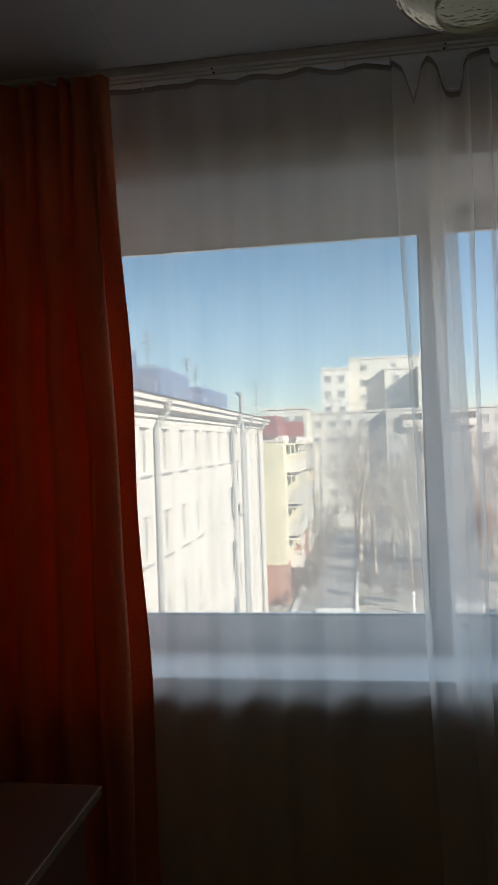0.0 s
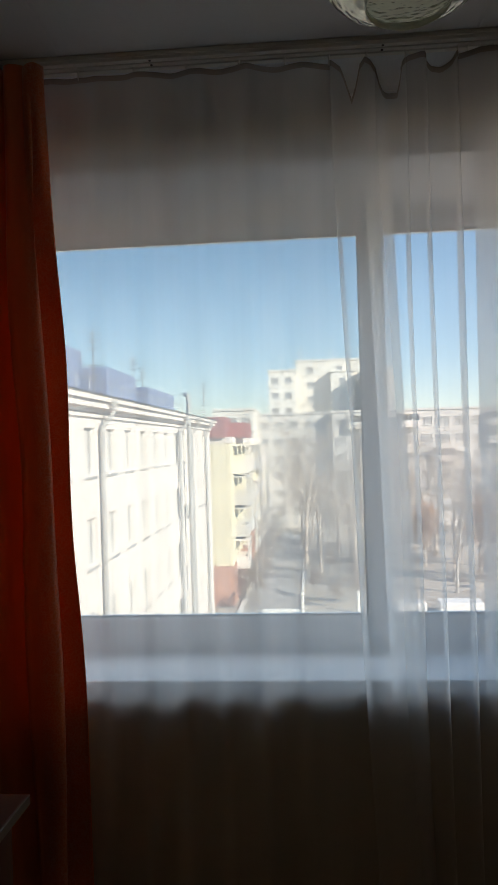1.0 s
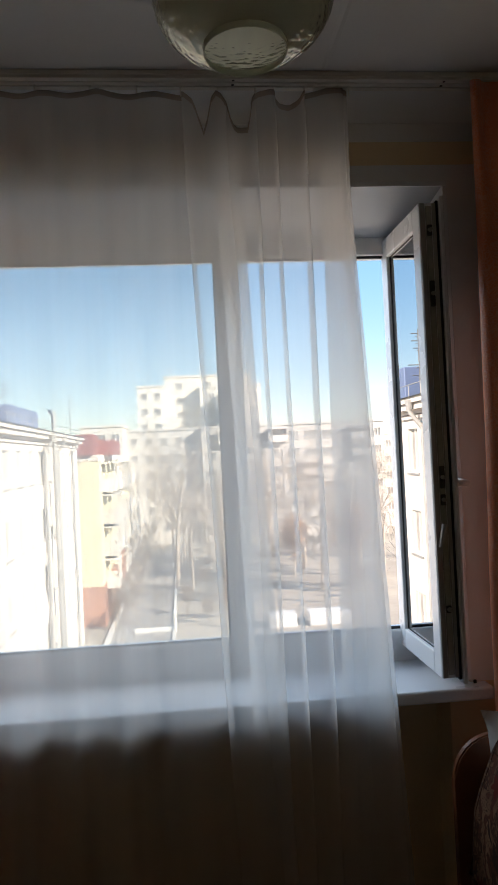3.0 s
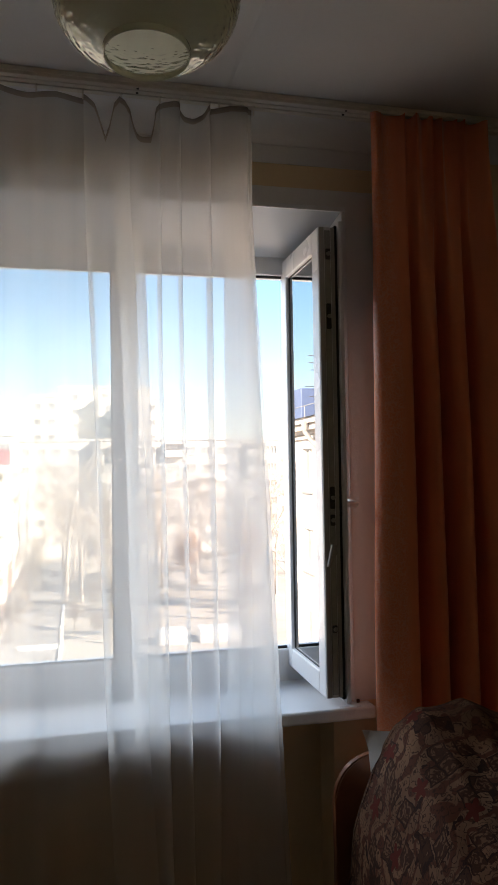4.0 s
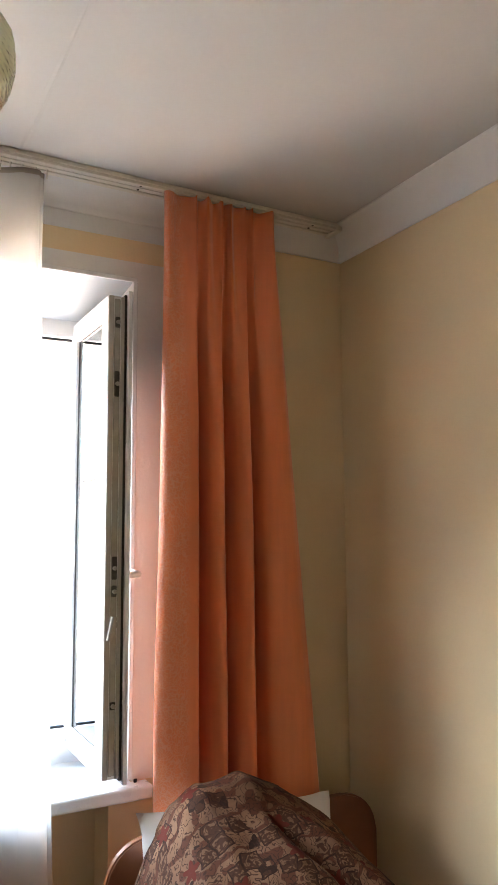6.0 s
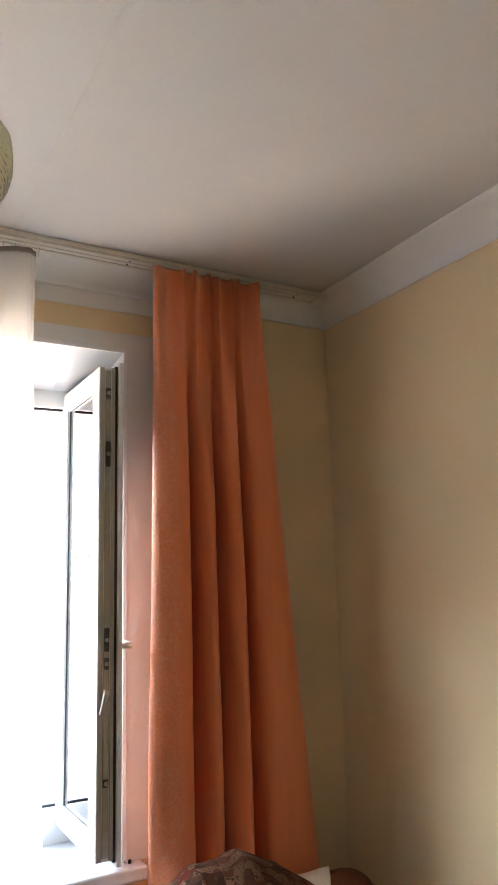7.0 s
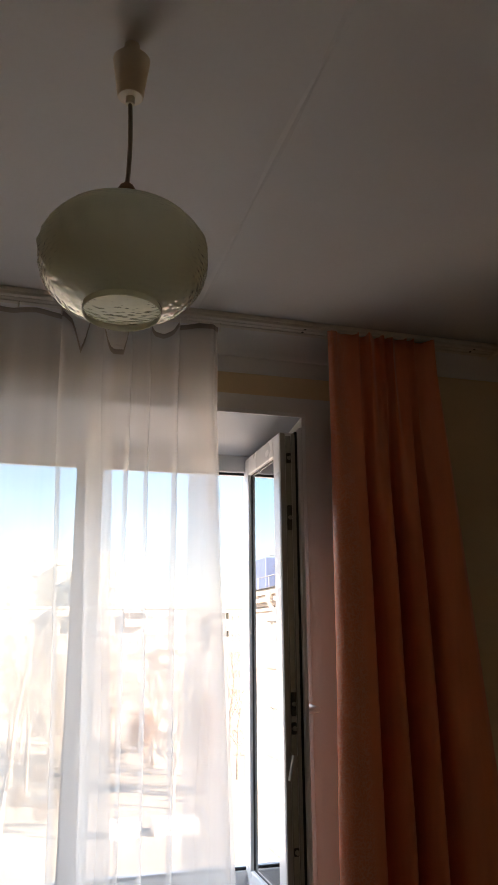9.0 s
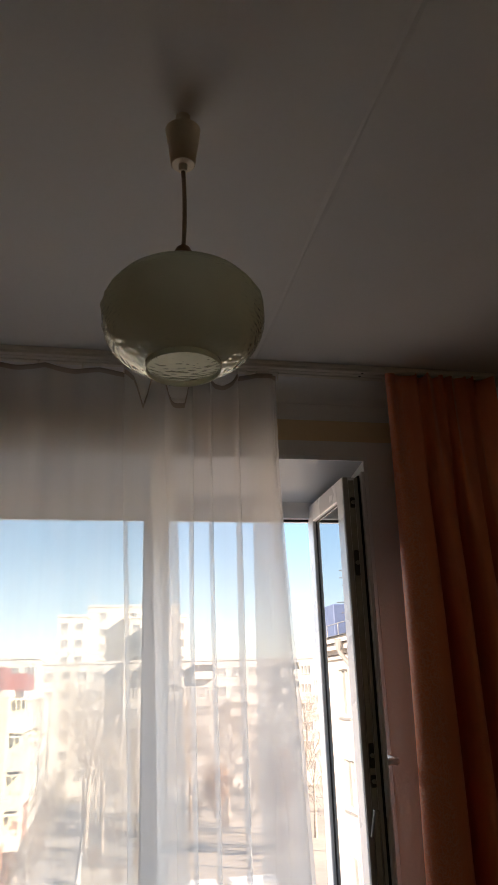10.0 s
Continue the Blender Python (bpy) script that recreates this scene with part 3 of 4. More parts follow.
# room-side lip, larger all round
for b in ((SX1 + 0.007, SX1 + 0.020, SY0 - 0.014, SY0 + 0.05, SZ0 - 0.014, SZ1 + 0.014), (SX1 + 0.007, SX1 + 0.020, SY1 - 0.05, SY1 + 0.005, SZ0 - 0.014, SZ1 + 0.014),
          (SX1 + 0.007, SX1 + 0.020, SY0 + 0.05, SY1 - 0.05, SZ1 - 0.05, SZ1 + 0.014), (SX1 + 0.007, SX1 + 0.020, SY0 + 0.05, SY1 - 0.05, SZ0 - 0.014, SZ0 + 0.05)):
    part("sash_lip", soft_box(*b, r=0.003), PLASTIC, sash)
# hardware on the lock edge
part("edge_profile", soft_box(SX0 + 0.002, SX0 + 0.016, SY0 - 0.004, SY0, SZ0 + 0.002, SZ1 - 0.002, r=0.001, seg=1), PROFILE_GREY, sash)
part("lock_strip", soft_box(SX0 + 0.018, SX0 + 0.034, SY0 - 0.003, SY0, SZ0 + 0.01, SZ1 - 0.01, r=0.001, seg=1), STEEL, sash, "dull steel espagnolette strip")
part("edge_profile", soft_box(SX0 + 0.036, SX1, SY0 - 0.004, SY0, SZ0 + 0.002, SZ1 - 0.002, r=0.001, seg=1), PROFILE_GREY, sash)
for z, hgt in ((2.08, 0.03), (1.91, 0.07), (1.42, 0.06), (1.36, 0.03), (1.07, 0.02)):
    part("lock_cam", soft_box(SX0 + 0.019, SX0 + 0.033, SY0 - 0.009, SY0 - 0.002, z - hgt / 2, z + hgt / 2, r=0.003), DARK_STEEL, sash)
    bm = bmesh.new()
    tube(bm, (SX0 + 0.026, SY0 - 0.016, z), (SX0 + 0.026, SY0 - 0.008, z), 0.005, 0.006, 12)
    part("lock_pin", bm, STEEL, sash)
bm = bmesh.new()
tube(bm, (SX0 + 0.012, SY0 - 0.007, 1.235), (SX0 + 0.026, SY0 - 0.010, 1.295), 0.006, 0.009, 10)
tube(bm, (SX0 + 0.026, SY0 - 0.012, 1.275), (SX0 + 0.026, SY0, 1.275), 0.010, 0.010, 12)
part("lock_lever", bm, STEEL, sash, "small steel lever")
bm = soft_box(SX1 + 0.020, SX1 + 0.030, SY0 + 0.012, SY0 + 0.042, 1.365, 1.435, r=0.004)
handle = part("handle", bm, PLASTIC, sash, "white plastic window handle")
bm = bmesh.new()
tube(bm, (SX1 + 0.030, SY0 + 0.027, 1.40), (SX1 + 0.060, SY0 + 0.027, 1.40), 0.009, 0.008, 12)
tube(bm, (SX1 + 0.056, SY0 + 0.022, 1.40), (SX1 + 0.058, SY0 + 0.130, 1.405), 0.010, 0.008, 12)
part("lever", bm, PLASTIC, sash, "", True)
for z in (0.96, 2.08):
    bm = bmesh.new()
    tube(bm, (SX1 + 0.024, SY1 + 0.0, z - 0.04), (SX1 + 0.024, SY1 + 0.0, z + 0.04), 0.009, 0.009, 12)
    part("hinge", bm, PLASTIC, sash)

# ---- curtain rail on the ceiling ----
rail = thing("curtain_rail", "cream plastic three-track curtain rail fixed to the ceiling", "curtain rail", (0.4, -0.13, 2.48))
RX0, RX1, RY0, RY1 = -1.20, 1.888, -0.132, -0.060
part("rail_body", soft_box(RX0, RX1, RY0, RY1, 2.488, 2.4995, r=0.002), RAIL_PLASTIC, rail)
pitch = (RY1 - RY0) / 3
for i in range(3):
    y = RY0 + (i + 0.5) * pitch
    part("rail_strip", soft_box(RX0, RX1, y - pitch / 2 + 0.0032, y + pitch / 2 - 0.0032, 2.480 - 0.001 * (i == 0), 2.489, r=0.0015), RAIL_PLASTIC, rail)
for i in range(1, 3):
    y = RY0 + i * pitch
    part("track_slot", soft_box(RX0 + 0.004, RX1 - 0.004, y - 0.0036, y + 0.0036, 2.4865, 2.4885, r=0.0005, seg=1), RAIL_SLOT, rail, "dark groove of the track")
for x in (RX1 + 0.008, RX0 - 0.008):
    part("end_cap", soft_box(x - 0.010, x + 0.010, RY0 - 0.003, RY1 + 0.003, 2.474, 2.4995, r=0.004), RAIL_PLASTIC, rail)
for sx in (-0.55, 0.05, 0.652, 1.22, 1.80):
    for y in (RY0 + 0.5 * pitch, RY0 + 1.5 * pitch):
        bm = bmesh.new()
        tube(bm, (sx, y, 2.4780), (sx, y, 2.4815), 0.0035, 0.0035, 10)
        part("screw", bm, RAIL_SLOT, rail)


for ob in rail.children:
    for v in ob.data.vertices:
        v.co.y += 0.012 * (v.co.x - 0.72)


# ---- curtains ----
def smooth_nodes(nodes, per):
    """Catmull-Rom through rows of numbers."""
    a = np.array(nodes, float)
    p = np.vstack([2 * a[0] - a[1], a, 2 * a[-1] - a[-2]])
    out = []
    for i in range(1, len(p) - 2):
        for k in range(per):
            t = k / per
            out.append(0.5 * (2 * p[i] + (p[i + 1] - p[i - 1]) * t + (2 * p[i - 1] - 5 * p[i] + 4 * p[i + 1] - p[i + 2]) * t * t + (3 * p[i] - p[i - 1] - 3 * p[i + 1] + p[i + 2]) * t ** 3))
    out.append(p[-2])
    return np.array(out)


def cloth(nodes, z_bottom, top_of, z_gather, per=7, rows=46, wobble=0.006, seed=0.0, band=None, pleats=0):
    """A hanging cloth: nodes are (x at the top, x low down, y); band gives a strip along the top edge instead."""
    prof = smooth_nodes(nodes, per)
    mean_y = float(np.mean(prof[:, 2]))
    bm = bmesh.new()
    grid = []
    if band:
        rows = 3
    for r in range(rows + 1):
        line = []
        for i, (xt, xb, y) in enumerate(prof):
            zt = top_of(xt, i / (len(prof) - 1))
            zb = zt - band if band else z_bottom
            u = r / rows
            z = zt + (zb - zt) * u
            k = max(0.0, (z_gather - z) / (z_gather - 0.85))
            x = xt + (xb - xt) * min(k, 1.35)
            if pleats:
                g = max(0.0, min(1.0, (z - 1.75) / 0.65))
                g = g * g * (3 - 2 * g)
                u_along = i / (len(prof) - 1)
                y = y * (1 - g) + g * (mean_y + 0.014 * math.sin(2 * math.pi * pleats * u_along + 0.8 * math.sin(9 * u_along)))
                y += 0.010 * noise.noise((x * 4 + seed, z * 0.9, 2.0)) * (1 - g)
            w = wobble * noise.noise((x * 7 + seed, z * 1.7, i * 0.03)) * min(1, (2.46 - z) * 2 + 0.1)
            line.append(bm.verts.new((x + w, y + w * 0.8 - (0.0025 if band else 0), z)))
        grid.append(line)
    for a, b in zip(grid, grid[1:]):
        for i in range(len(a) - 1):
            bm.faces.new((a[i], a[i + 1], b[i + 1], b[i]))
    return bm


def sheer_top(x, u):
    pts = ((-2, 2.462), (-1.0, 2.455), (-0.1, 2.452), (0.25, 2.455), (0.40, 2.452), (0.52, 2.452), (0.545, 2.43), (0.57, 2.345), (0.582, 2.38), (0.595, 2.44), (0.612, 2.455), (0.635, 2.42),
           (0.645, 2.365), (0.66, 2.352), (0.69, 2.355), (0.698, 2.43), (0.715, 2.455), (0.76, 2.452), (0.775, 2.425), (0.80, 2.418), (0.825, 2.43), (0.84, 2.455), (0.98, 2.455), (2, 2.455))
    for (a, za), (b, zb) in zip(pts, pts[1:]):
        if a <= x <= b:
            return 0.012 + za + (zb - za) * (x - a) / (b - a) - 0.006 * abs(math.sin(x * 21))
    return 2.452


sheer_nodes = [(-1.10 + 0.04 * i, -1.10 + 0.04 * i, -0.105 + 0.007 * math.sin(i * 1.93) + 0.004 * math.sin(i * 0.83 + 1)) for i in range(39)]
sheer_nodes += [(0.47, 0.50, -0.105), (0.522, 0.572, -0.095), (0.526, 0.575, -0.110), (0.518, 0.565, -0.118), (0.57, 0.62, -0.12), (0.650, 0.698, -0.116), (0.654, 0.702, -0.098), (0.602, 0.640, -0.088), (0.598, 0.636, -0.100), (0.650, 0.690, -0.124),
                (0.706, 0.718, -0.118), (0.709, 0.721, -0.100), (0.701, 0.714, -0.096), (0.735, 0.745, -0.112), (0.760, 0.772, -0.120), (0.763, 0.774, -0.102), (0.754, 0.766, -0.096), (0.79, 0.795, -0.105),
                (0.838, 0.842, -0.120), (0.841, 0.845, -0.100), (0.832, 0.836, -0.094), (0.870, 0.875, -0.105), (0.935, 0.985, -0.128), (0.940, 0.990, -0.108), (0.885, 0.885, -0.088), (0.882, 0.880, -0.098), (0.915, 0.93, -0.118), (0.950, 1.004, -0.116), (0.954, 1.008, -0.108), (0.925, 0.97, -0.100)]
sheer = thing("sheer_curtain", "white translucent voile curtain with sagging unhooked top, hanging before the window", "curtain", (0.0, -0.105, 0.03))
sheer_nodes = [(a, b, c + 0.016 + 0.018 * min(0.0, a - 0.6)) for a, b, c in sheer_nodes]
part("cloth", cloth(sheer_nodes, 0.03, sheer_top, 2.2, seed=3.1), SHEER, sheer, "", True)
part("heading_tape", cloth(sheer_nodes, 0.03, sheer_top, 2.2, seed=3.1, band=0.015), TAPE, sheer, "greyish gathered heading tape", True)
# runner hooks between rail and cloth
for hx in (-0.15, 0.0, 0.14, 0.28, 0.40, 0.515, 0.612, 0.712, 0.762, 0.845, 0.87, 0.90, 0.935, 0.965):
    bm = bmesh.new()
    hy = -0.088 + 0.018 * min(0.0, hx - 0.6)
    tube(bm, (hx, hy, 2.49), (hx, hy, 2.474), 0.003, 0.003, 8)
    tube(bm, (hx, hy, 2.474), (hx, hy + 0.004, 2.455), 0.002, 0.002, 8)
    part("hook", bm, RAIL_PLASTIC, sheer)

right_nodes = [(1.318, 1.318, -0.095), (1.290, 1.270, -0.120), (1.297, 1.280, -0.155), (1.332, 1.328, -0.172), (1.372, 1.382, -0.160), (1.384, 1.396, -0.110), (1.395, 1.408, -0.075), (1.412, 1.424, -0.080), (1.420, 1.436, -0.140), (1.440, 1.455, -0.166),
               (1.460, 1.476, -0.150), (1.466, 1.484, -0.095), (1.474, 1.494, -0.072), (1.488, 1.506, -0.085), (1.494, 1.514, -0.145), (1.514, 1.540, -0.170), (1.538, 1.564, -0.155), (1.545, 1.574, -0.100), (1.553, 1.584, -0.074),
               (1.566, 1.600, -0.090), (1.574, 1.612, -0.150), (1.600, 1.67, -0.168), (1.632, 1.728, -0.155), (1.650, 1.768, -0.13)]
right_nodes = [(a, b, c + 0.002) for a, b, c in right_nodes]
drape = thing("curtain", "orange satin curtain in deep folds, drawn aside, beside the bed", "curtain", (1.5, -0.13, 0.05), group="orange curtains")
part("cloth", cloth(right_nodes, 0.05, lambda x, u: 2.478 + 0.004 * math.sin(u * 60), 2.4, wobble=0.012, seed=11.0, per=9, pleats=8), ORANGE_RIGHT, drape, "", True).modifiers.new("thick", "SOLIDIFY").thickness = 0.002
left_nodes = []
random.seed(4)
x = -1.16
while x < -0.36:
    w = random.uniform(0.075, 0.115)
    k = (x + 1.16) / 0.92
    for u, y in ((0.0, -0.105), (0.14, -0.140), (0.40, -0.158), (0.66, -0.150), (0.82, -0.115)):
        left_nodes.append((x + w * u, x + w * u + 0.05 * k ** 2, y + random.uniform(-0.008, 0.008)))
    x += w
left_nodes = [q for q in left_nodes if q[0] < -0.345] + [(-0.335, -0.300, -0.145), (-0.30, -0.262, -0.160), (-0.276, -0.236, -0.154), (-0.274, -0.233, -0.140), (-0.300, -0.255, -0.122), (-0.295, -0.245, -0.112), (-0.262, -0.200, -0.108), (-0.242, -0.177, -0.112)]
left_nodes = [(a + 0.012, b + 0.006, c - 0.015) for a, b, c in left_nodes]
drape2 = thing("curtain", "orange satin curtain drawn aside beside the desk, its colour darkened for shade", "curtain", (-0.7, -0.13, 0.05), group="orange curtains")
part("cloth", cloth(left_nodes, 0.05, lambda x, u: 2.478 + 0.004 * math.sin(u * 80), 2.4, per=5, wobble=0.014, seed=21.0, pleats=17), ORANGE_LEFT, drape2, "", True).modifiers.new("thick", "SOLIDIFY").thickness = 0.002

# ---- pendant lamp ----
LX, LY = 0.582, -1.055
lamp = thing("pendant_lamp", "pale green textured glass pendant lamp on a short cord", "lamp", (LX, LY, 2.05))


def lamp_part(name, bm, mat, label="", smooth=True):
    for v in bm.verts:
        v.co.x += LX
        v.co.y += LY
    return part(name, bm, mat, lamp, label, smooth, 38)


lamp_part("ceiling_rose", lathe([(0.0, 2.4995), (0.012, 2.4995), (0.012, 2.473), (0.0280, 2.4725), (0.0292, 2.471), (0.0200, 2.404), (0.0185, 2.4025), (0.0075, 2.4020), (0.0068, 2.390), (0.0, 2.390)], 40), CREAM_PLASTIC, "tapered cream plastic ceiling rose")
bm = bmesh.new()
prevp = None
for i in range(9):
    u = i / 8
    q = Vector((0.0025 * math.sin(u * 3.1), 0.001 * math.sin(u * 5), 2.395 - u * 0.152))
    if prevp is not None:
        tube(bm, prevp, q, 0.0035, 0.0035, 8)
    prevp = q
lamp_part("cord", bm, CORD, "thin brown cord")
lamp_part("knob", lathe([(0.0, 2.252), (0.004, 2.252), (0.0055, 2.249), (0.0105, 2.246), (0.0135, 2.240), (0.0140, 2.234), (0.0140, 2.196), (0.0, 2.195)], 24), KNOB_WOOD, "small brown knob")


def ribs(a, z):
    k = max(0.0, 1 - abs(z - 2.125) / 0.045)
    return 0.0045 * k * noise.noise((a * 9, z * 55, 0.5)) + 0.0012 * k * math.sin(a * 40 + z * 220)


outer = [(0.010, 2.198), (0.035, 2.196), (0.060, 2.191), (0.084, 2.182), (0.102, 2.170), (0.114, 2.156), (0.1195, 2.146), (0.1215, 2.134), (0.1220, 2.120), (0.1210, 2.108),
         (0.1180, 2.095), (0.1125, 2.083), (0.1040, 2.072), (0.0930, 2.063), (0.0800, 2.0555), (0.0680, 2.0500), (0.0590, 2.0470), (0.0560, 2.0460)]
shade = lamp_part("shade", lathe(outer, 96, ribs), SHADE_GLASS, "pale green cloudy pressed-glass shade")
for v in shade.data.vertices:
    v.co.z -= 0.06 * (v.co.y - LY)
rim = lathe([(0.0575, 2.0480), (0.0565, 2.0395), (0.0555, 2.0383), (0.0545, 2.0391), (0.0550, 2.0480), (0.0562, 2.0490), (0.0575, 2.0480)], 64)
for v in rim.verts:
    v.co.x += LX
    v.co.z -= 0.06 * v.co.y
    v.co.y += LY
part("rim", rim, SHADE_GLASS, shade, "pale smooth glass rim", True)
lamp_part("socket", lathe([(0.0, 2.208), (0.014, 2.204), (0.018, 2.19), (0.018, 2.165), (0.0, 2.165)], 20), CREAM_PLASTIC)
lamp_part("bulb", lathe([(0.0, 2.166), (0.013, 2.165), (0.016, 2.148), (0.028, 2.122), (0.030, 2.108), (0.024, 2.094), (0.012, 2.086), (0.0, 2.084)], 24), LINEN, "unlit frosted bulb")

# ---- bed corner ----
bed = thing("bed", "single bed with a round-cornered beech headboard against the window wall", "bed", (1.53, -1.15, 0))


def headboard(y0, y1, x0, x1, z1, r):
    bm = bmesh.new()
    pts = [(x0, 0.02)]
    for i in range(9):
        a = math.pi - i * math.pi / 16
        pts.append((x0 + r + r * math.cos(a), z1 - r + r * math.sin(a)))
    for i in range(9):
        a = math.pi / 2 - i * math.pi / 16
        pts.append((x1 - r + r * math.cos(a), z1 - r + r * math.sin(a)))
    pts.append((x1, 0.02))
    front = [bm.verts.new((x, y0, z)) for x, z in pts]
    back = [bm.verts.new((x, y1, z)) for x, z in pts]
    bm.faces.new(front)
    bm.faces.new(back[::-1])
    for i in range(len(pts)):
        j = (i + 1) % len(pts)
        bm.faces.new((front[i], back[i], back[j], front[j]))
    bmesh.ops.bevel(bm, geom=[e for e in bm.edges if abs(e.verts[0].co.y - e.verts[1].co.y) < 1e-6], offset=0.004, segments=2, affect="EDGES")
    return bm


part("headboard", headboard(-0.215, -0.193, 1.115, 1.915, 0.775, 0.11), WOOD_ORANGE, bed, "round-cornered reddish beech headboard")
part("footboard", headboard(-2.16, -2.138, 1.115, 1.915, 0.55, 0.11), WOOD_ORANGE, bed)
part("side_rail", soft_box(1.125, 1.147, -2.138, -0.215, 0.22, 0.40, r=0.003), WOOD_ORANGE, bed)
part("side_rail", soft_box(1.883, 1.905, -2.138, -0.215, 0.22, 0.40, r=0.003), WOOD_ORANGE, bed)
part("mattress", soft_box(1.15, 1.88, -2.13, -0.22, 0.28, 0.47, r=0.03, seg=3), MATTRESS, bed)

# pillow standing against the headboard
bm = bmesh.new()
nu, nv = 28, 16
for side in (0, 1):
    g = []
    for i in range(nu + 1):
        col = []
        for j in range(nv + 1):
            u, v = i / nu * 2 - 1, j / nv * 2 - 1
            puff = max(0.0, (1 - u ** 4) * (1 - v ** 4)) ** 0.6
            px = 1.458 + 0.278 * u * (1 - 0.05 * (1 - v * v)) + 0.012 * noise.noise((u * 2, v * 2, 4))
            pz = 0.650 + 0.180 * v * (1 - 0.07 * (1 - u * u)) - 0.02 * (u + 0.2)
            py = -0.285 + (0.055 if side else -0.065) * puff + 0.045 * v + 0.006 * noise.noise((u * 5, v * 5, side))
            col.append(bm.verts.new((px, py, pz)))
        g.append(col)
    for i in range(nu):
        for j in range(nv):
            bm.faces.new((g[i][j], g[i + 1][j], g[i + 1][j + 1], g[i][j + 1]))
bmesh.ops.remove_doubles(bm, verts=bm.verts[:], dist=0.0005)
pillow = tagged(new("pillow", finish("pillow", bm, LINEN, True)), "white pillow standing on end against the headboard", "pillow")


# blanket thrown over pillow and bed
def blanket_z(x, y):
    s = max(0.0, min(1.0, (-0.33 - y) / 0.85))
    base = 0.50 + 0.03 * math.sin(x * 5)
    xs = (1.05, 1.12, 1.16, 1.20, 1.25, 1.32, 1.44, 1.55, 1.67, 1.75, 1.89, 2.0)
    zs = (0.45, 0.56, 0.68, 0.775, 0.855, 0.900, 0.905, 0.865, 0.77, 0.69, 0.53, 0.45)
    top = float(np.interp(1.44 + (x - 1.44) / (1 + 0.25 * s), xs, zs))
    z = base + (top - base) * (1 - s) ** 1.1
    # crease running down and outward from the top
    cx = 1.47 + 0.42 * s
    z += (0.035 * math.exp(-((x - cx) / 0.035) ** 2) - 0.050 * math.exp(-((x - cx + 0.06) / 0.028) ** 2)) * min(1.0, 3 * s) * (1 - 0.3 * s)
    z += 0.016 * noise.noise((x * 7, y * 5, 1.2)) + 0.008 * noise.noise((x * 17, y * 13, 5.0))
    return z


bm = bmesh.new()
uvl = bm.loops.layers.uv.new("uv")
NX, NY = 90, 120
g = []
for j in range(NY + 1):
    row = []
    for i in range(NX + 1):
        v = j / NY
        y = -0.255 - 1.75 * max(0.0, v - 0.06) / 0.94
        x = 1.115 + 0.78 * i / NX
        z = blanket_z(x, min(y, -0.33))
        if v < 0.06:
            z -= 0.10 * (0.06 - v) / 0.06
            y = -0.275 + 0.35 * (0.06 - v)
        # hangs over the free side of the bed
        if x < 1.14:
            z -= (1.14 - x) * 3.2
            x = 1.14 - (1.14 - x) * 0.6
        row.append(bm.verts.new((x, y, z)))
    g.append(row)
# print laid along the cloth, by its own length
co = np.array([[v.co[:] for v in row] for row in g])
along_u = np.cumsum(np.pad(np.linalg.norm(np.diff(co, axis=1), axis=2), ((0, 0), (1, 0))), axis=1)
along_u -= along_u[:, NX // 2:NX // 2 + 1]
along_v = np.cumsum(np.pad(np.linalg.norm(np.diff(co, axis=0), axis=2), ((1, 0), (0, 0))), axis=0)
for j in range(NY):
    for i in range(NX):
        f = bm.faces.new((g[j][i], g[j][i + 1], g[j + 1][i + 1], g[j + 1][i]))
        for lp, (a, b) in zip(f.loops, ((i, j), (i + 1, j), (i + 1, j + 1), (i, j + 1))):
            lp[uvl].uv = (along_u[b, a], along_v[b, a])
blanket = tagged(new("blanket", finish("blanket", bm, BLANKET, True)), "brown and cream printed cotton blanket heaped over the pillow", "blanket")
blanket.modifiers.new("thick", "SOLIDIFY").thickness = 0.006

# ---- desk ----
desk = thing("desk", "brown laminate desk with a pale edge band before the curtain", "desk", (-0.68, -0.86, 0))
part("desktop", soft_box(-1.20, -0.175, -1.30, -0.515, 0.728, 0.750, r=0.002), WOOD_DESK, desk)
part("edge_strip", soft_box(-0.176, -0.172, -1.30, -0.515, 0.7285, 0.7495, r=0.001, seg=1), EDGE_BAND, desk)
part("side_panel", soft_box(-0.225, -0.205, -1.27, -0.535, 0.0, 0.728, r=0.002), WOOD_DESK, desk)
part("side_panel", soft_box(-1.18, -1.16, -1.27, -0.535, 0.0, 0.728, r=0.002), WOOD_DESK, desk)
part("back_panel", soft_box(-1.16, -0.225, -0.56, -0.545, 0.25, 0.728, r=0.002), WOOD_DESK, desk)
for k in range(3):
    dr = part("drawer", soft_box(-0.62, -0.23, -1.285, -1.265, 0.52 - k * 0.22, 0.715 - k * 0.22, r=0.002), WOOD_DESK, desk)
    part("handle", soft_box(-0.47, -0.38, -1.305, -1.285, 0.61 - k * 0.22, 0.622 - k * 0.22, r=0.003), STEEL, dr)

# ---- outside ----
GZ = -12.5
bm = bmesh.new()
vs = [bm.verts.new(p) for p in ((-1500, -200, GZ), (1500, -200, GZ), (1500, 2500, GZ), (-1500, 2500, GZ))]
bm.faces.new(vs)
structure("ground", bm, EARTH, "bare brown yard ground in early spring", "ground")
bm = bmesh.new()
box(bm, -5.6, -0.8, 30, 112, GZ - 0.1, GZ + 0.02)
structure("road", bm, ASPHALT, "grey asphalt lane along the houses", "road")
bm = bmesh.new()
box(bm, -6.0, -5.6, 30, 112, GZ - 0.1, GZ + 0.14)
box(bm, -0.8, -0.55, 30, 112, GZ - 0.1, GZ + 0.14)
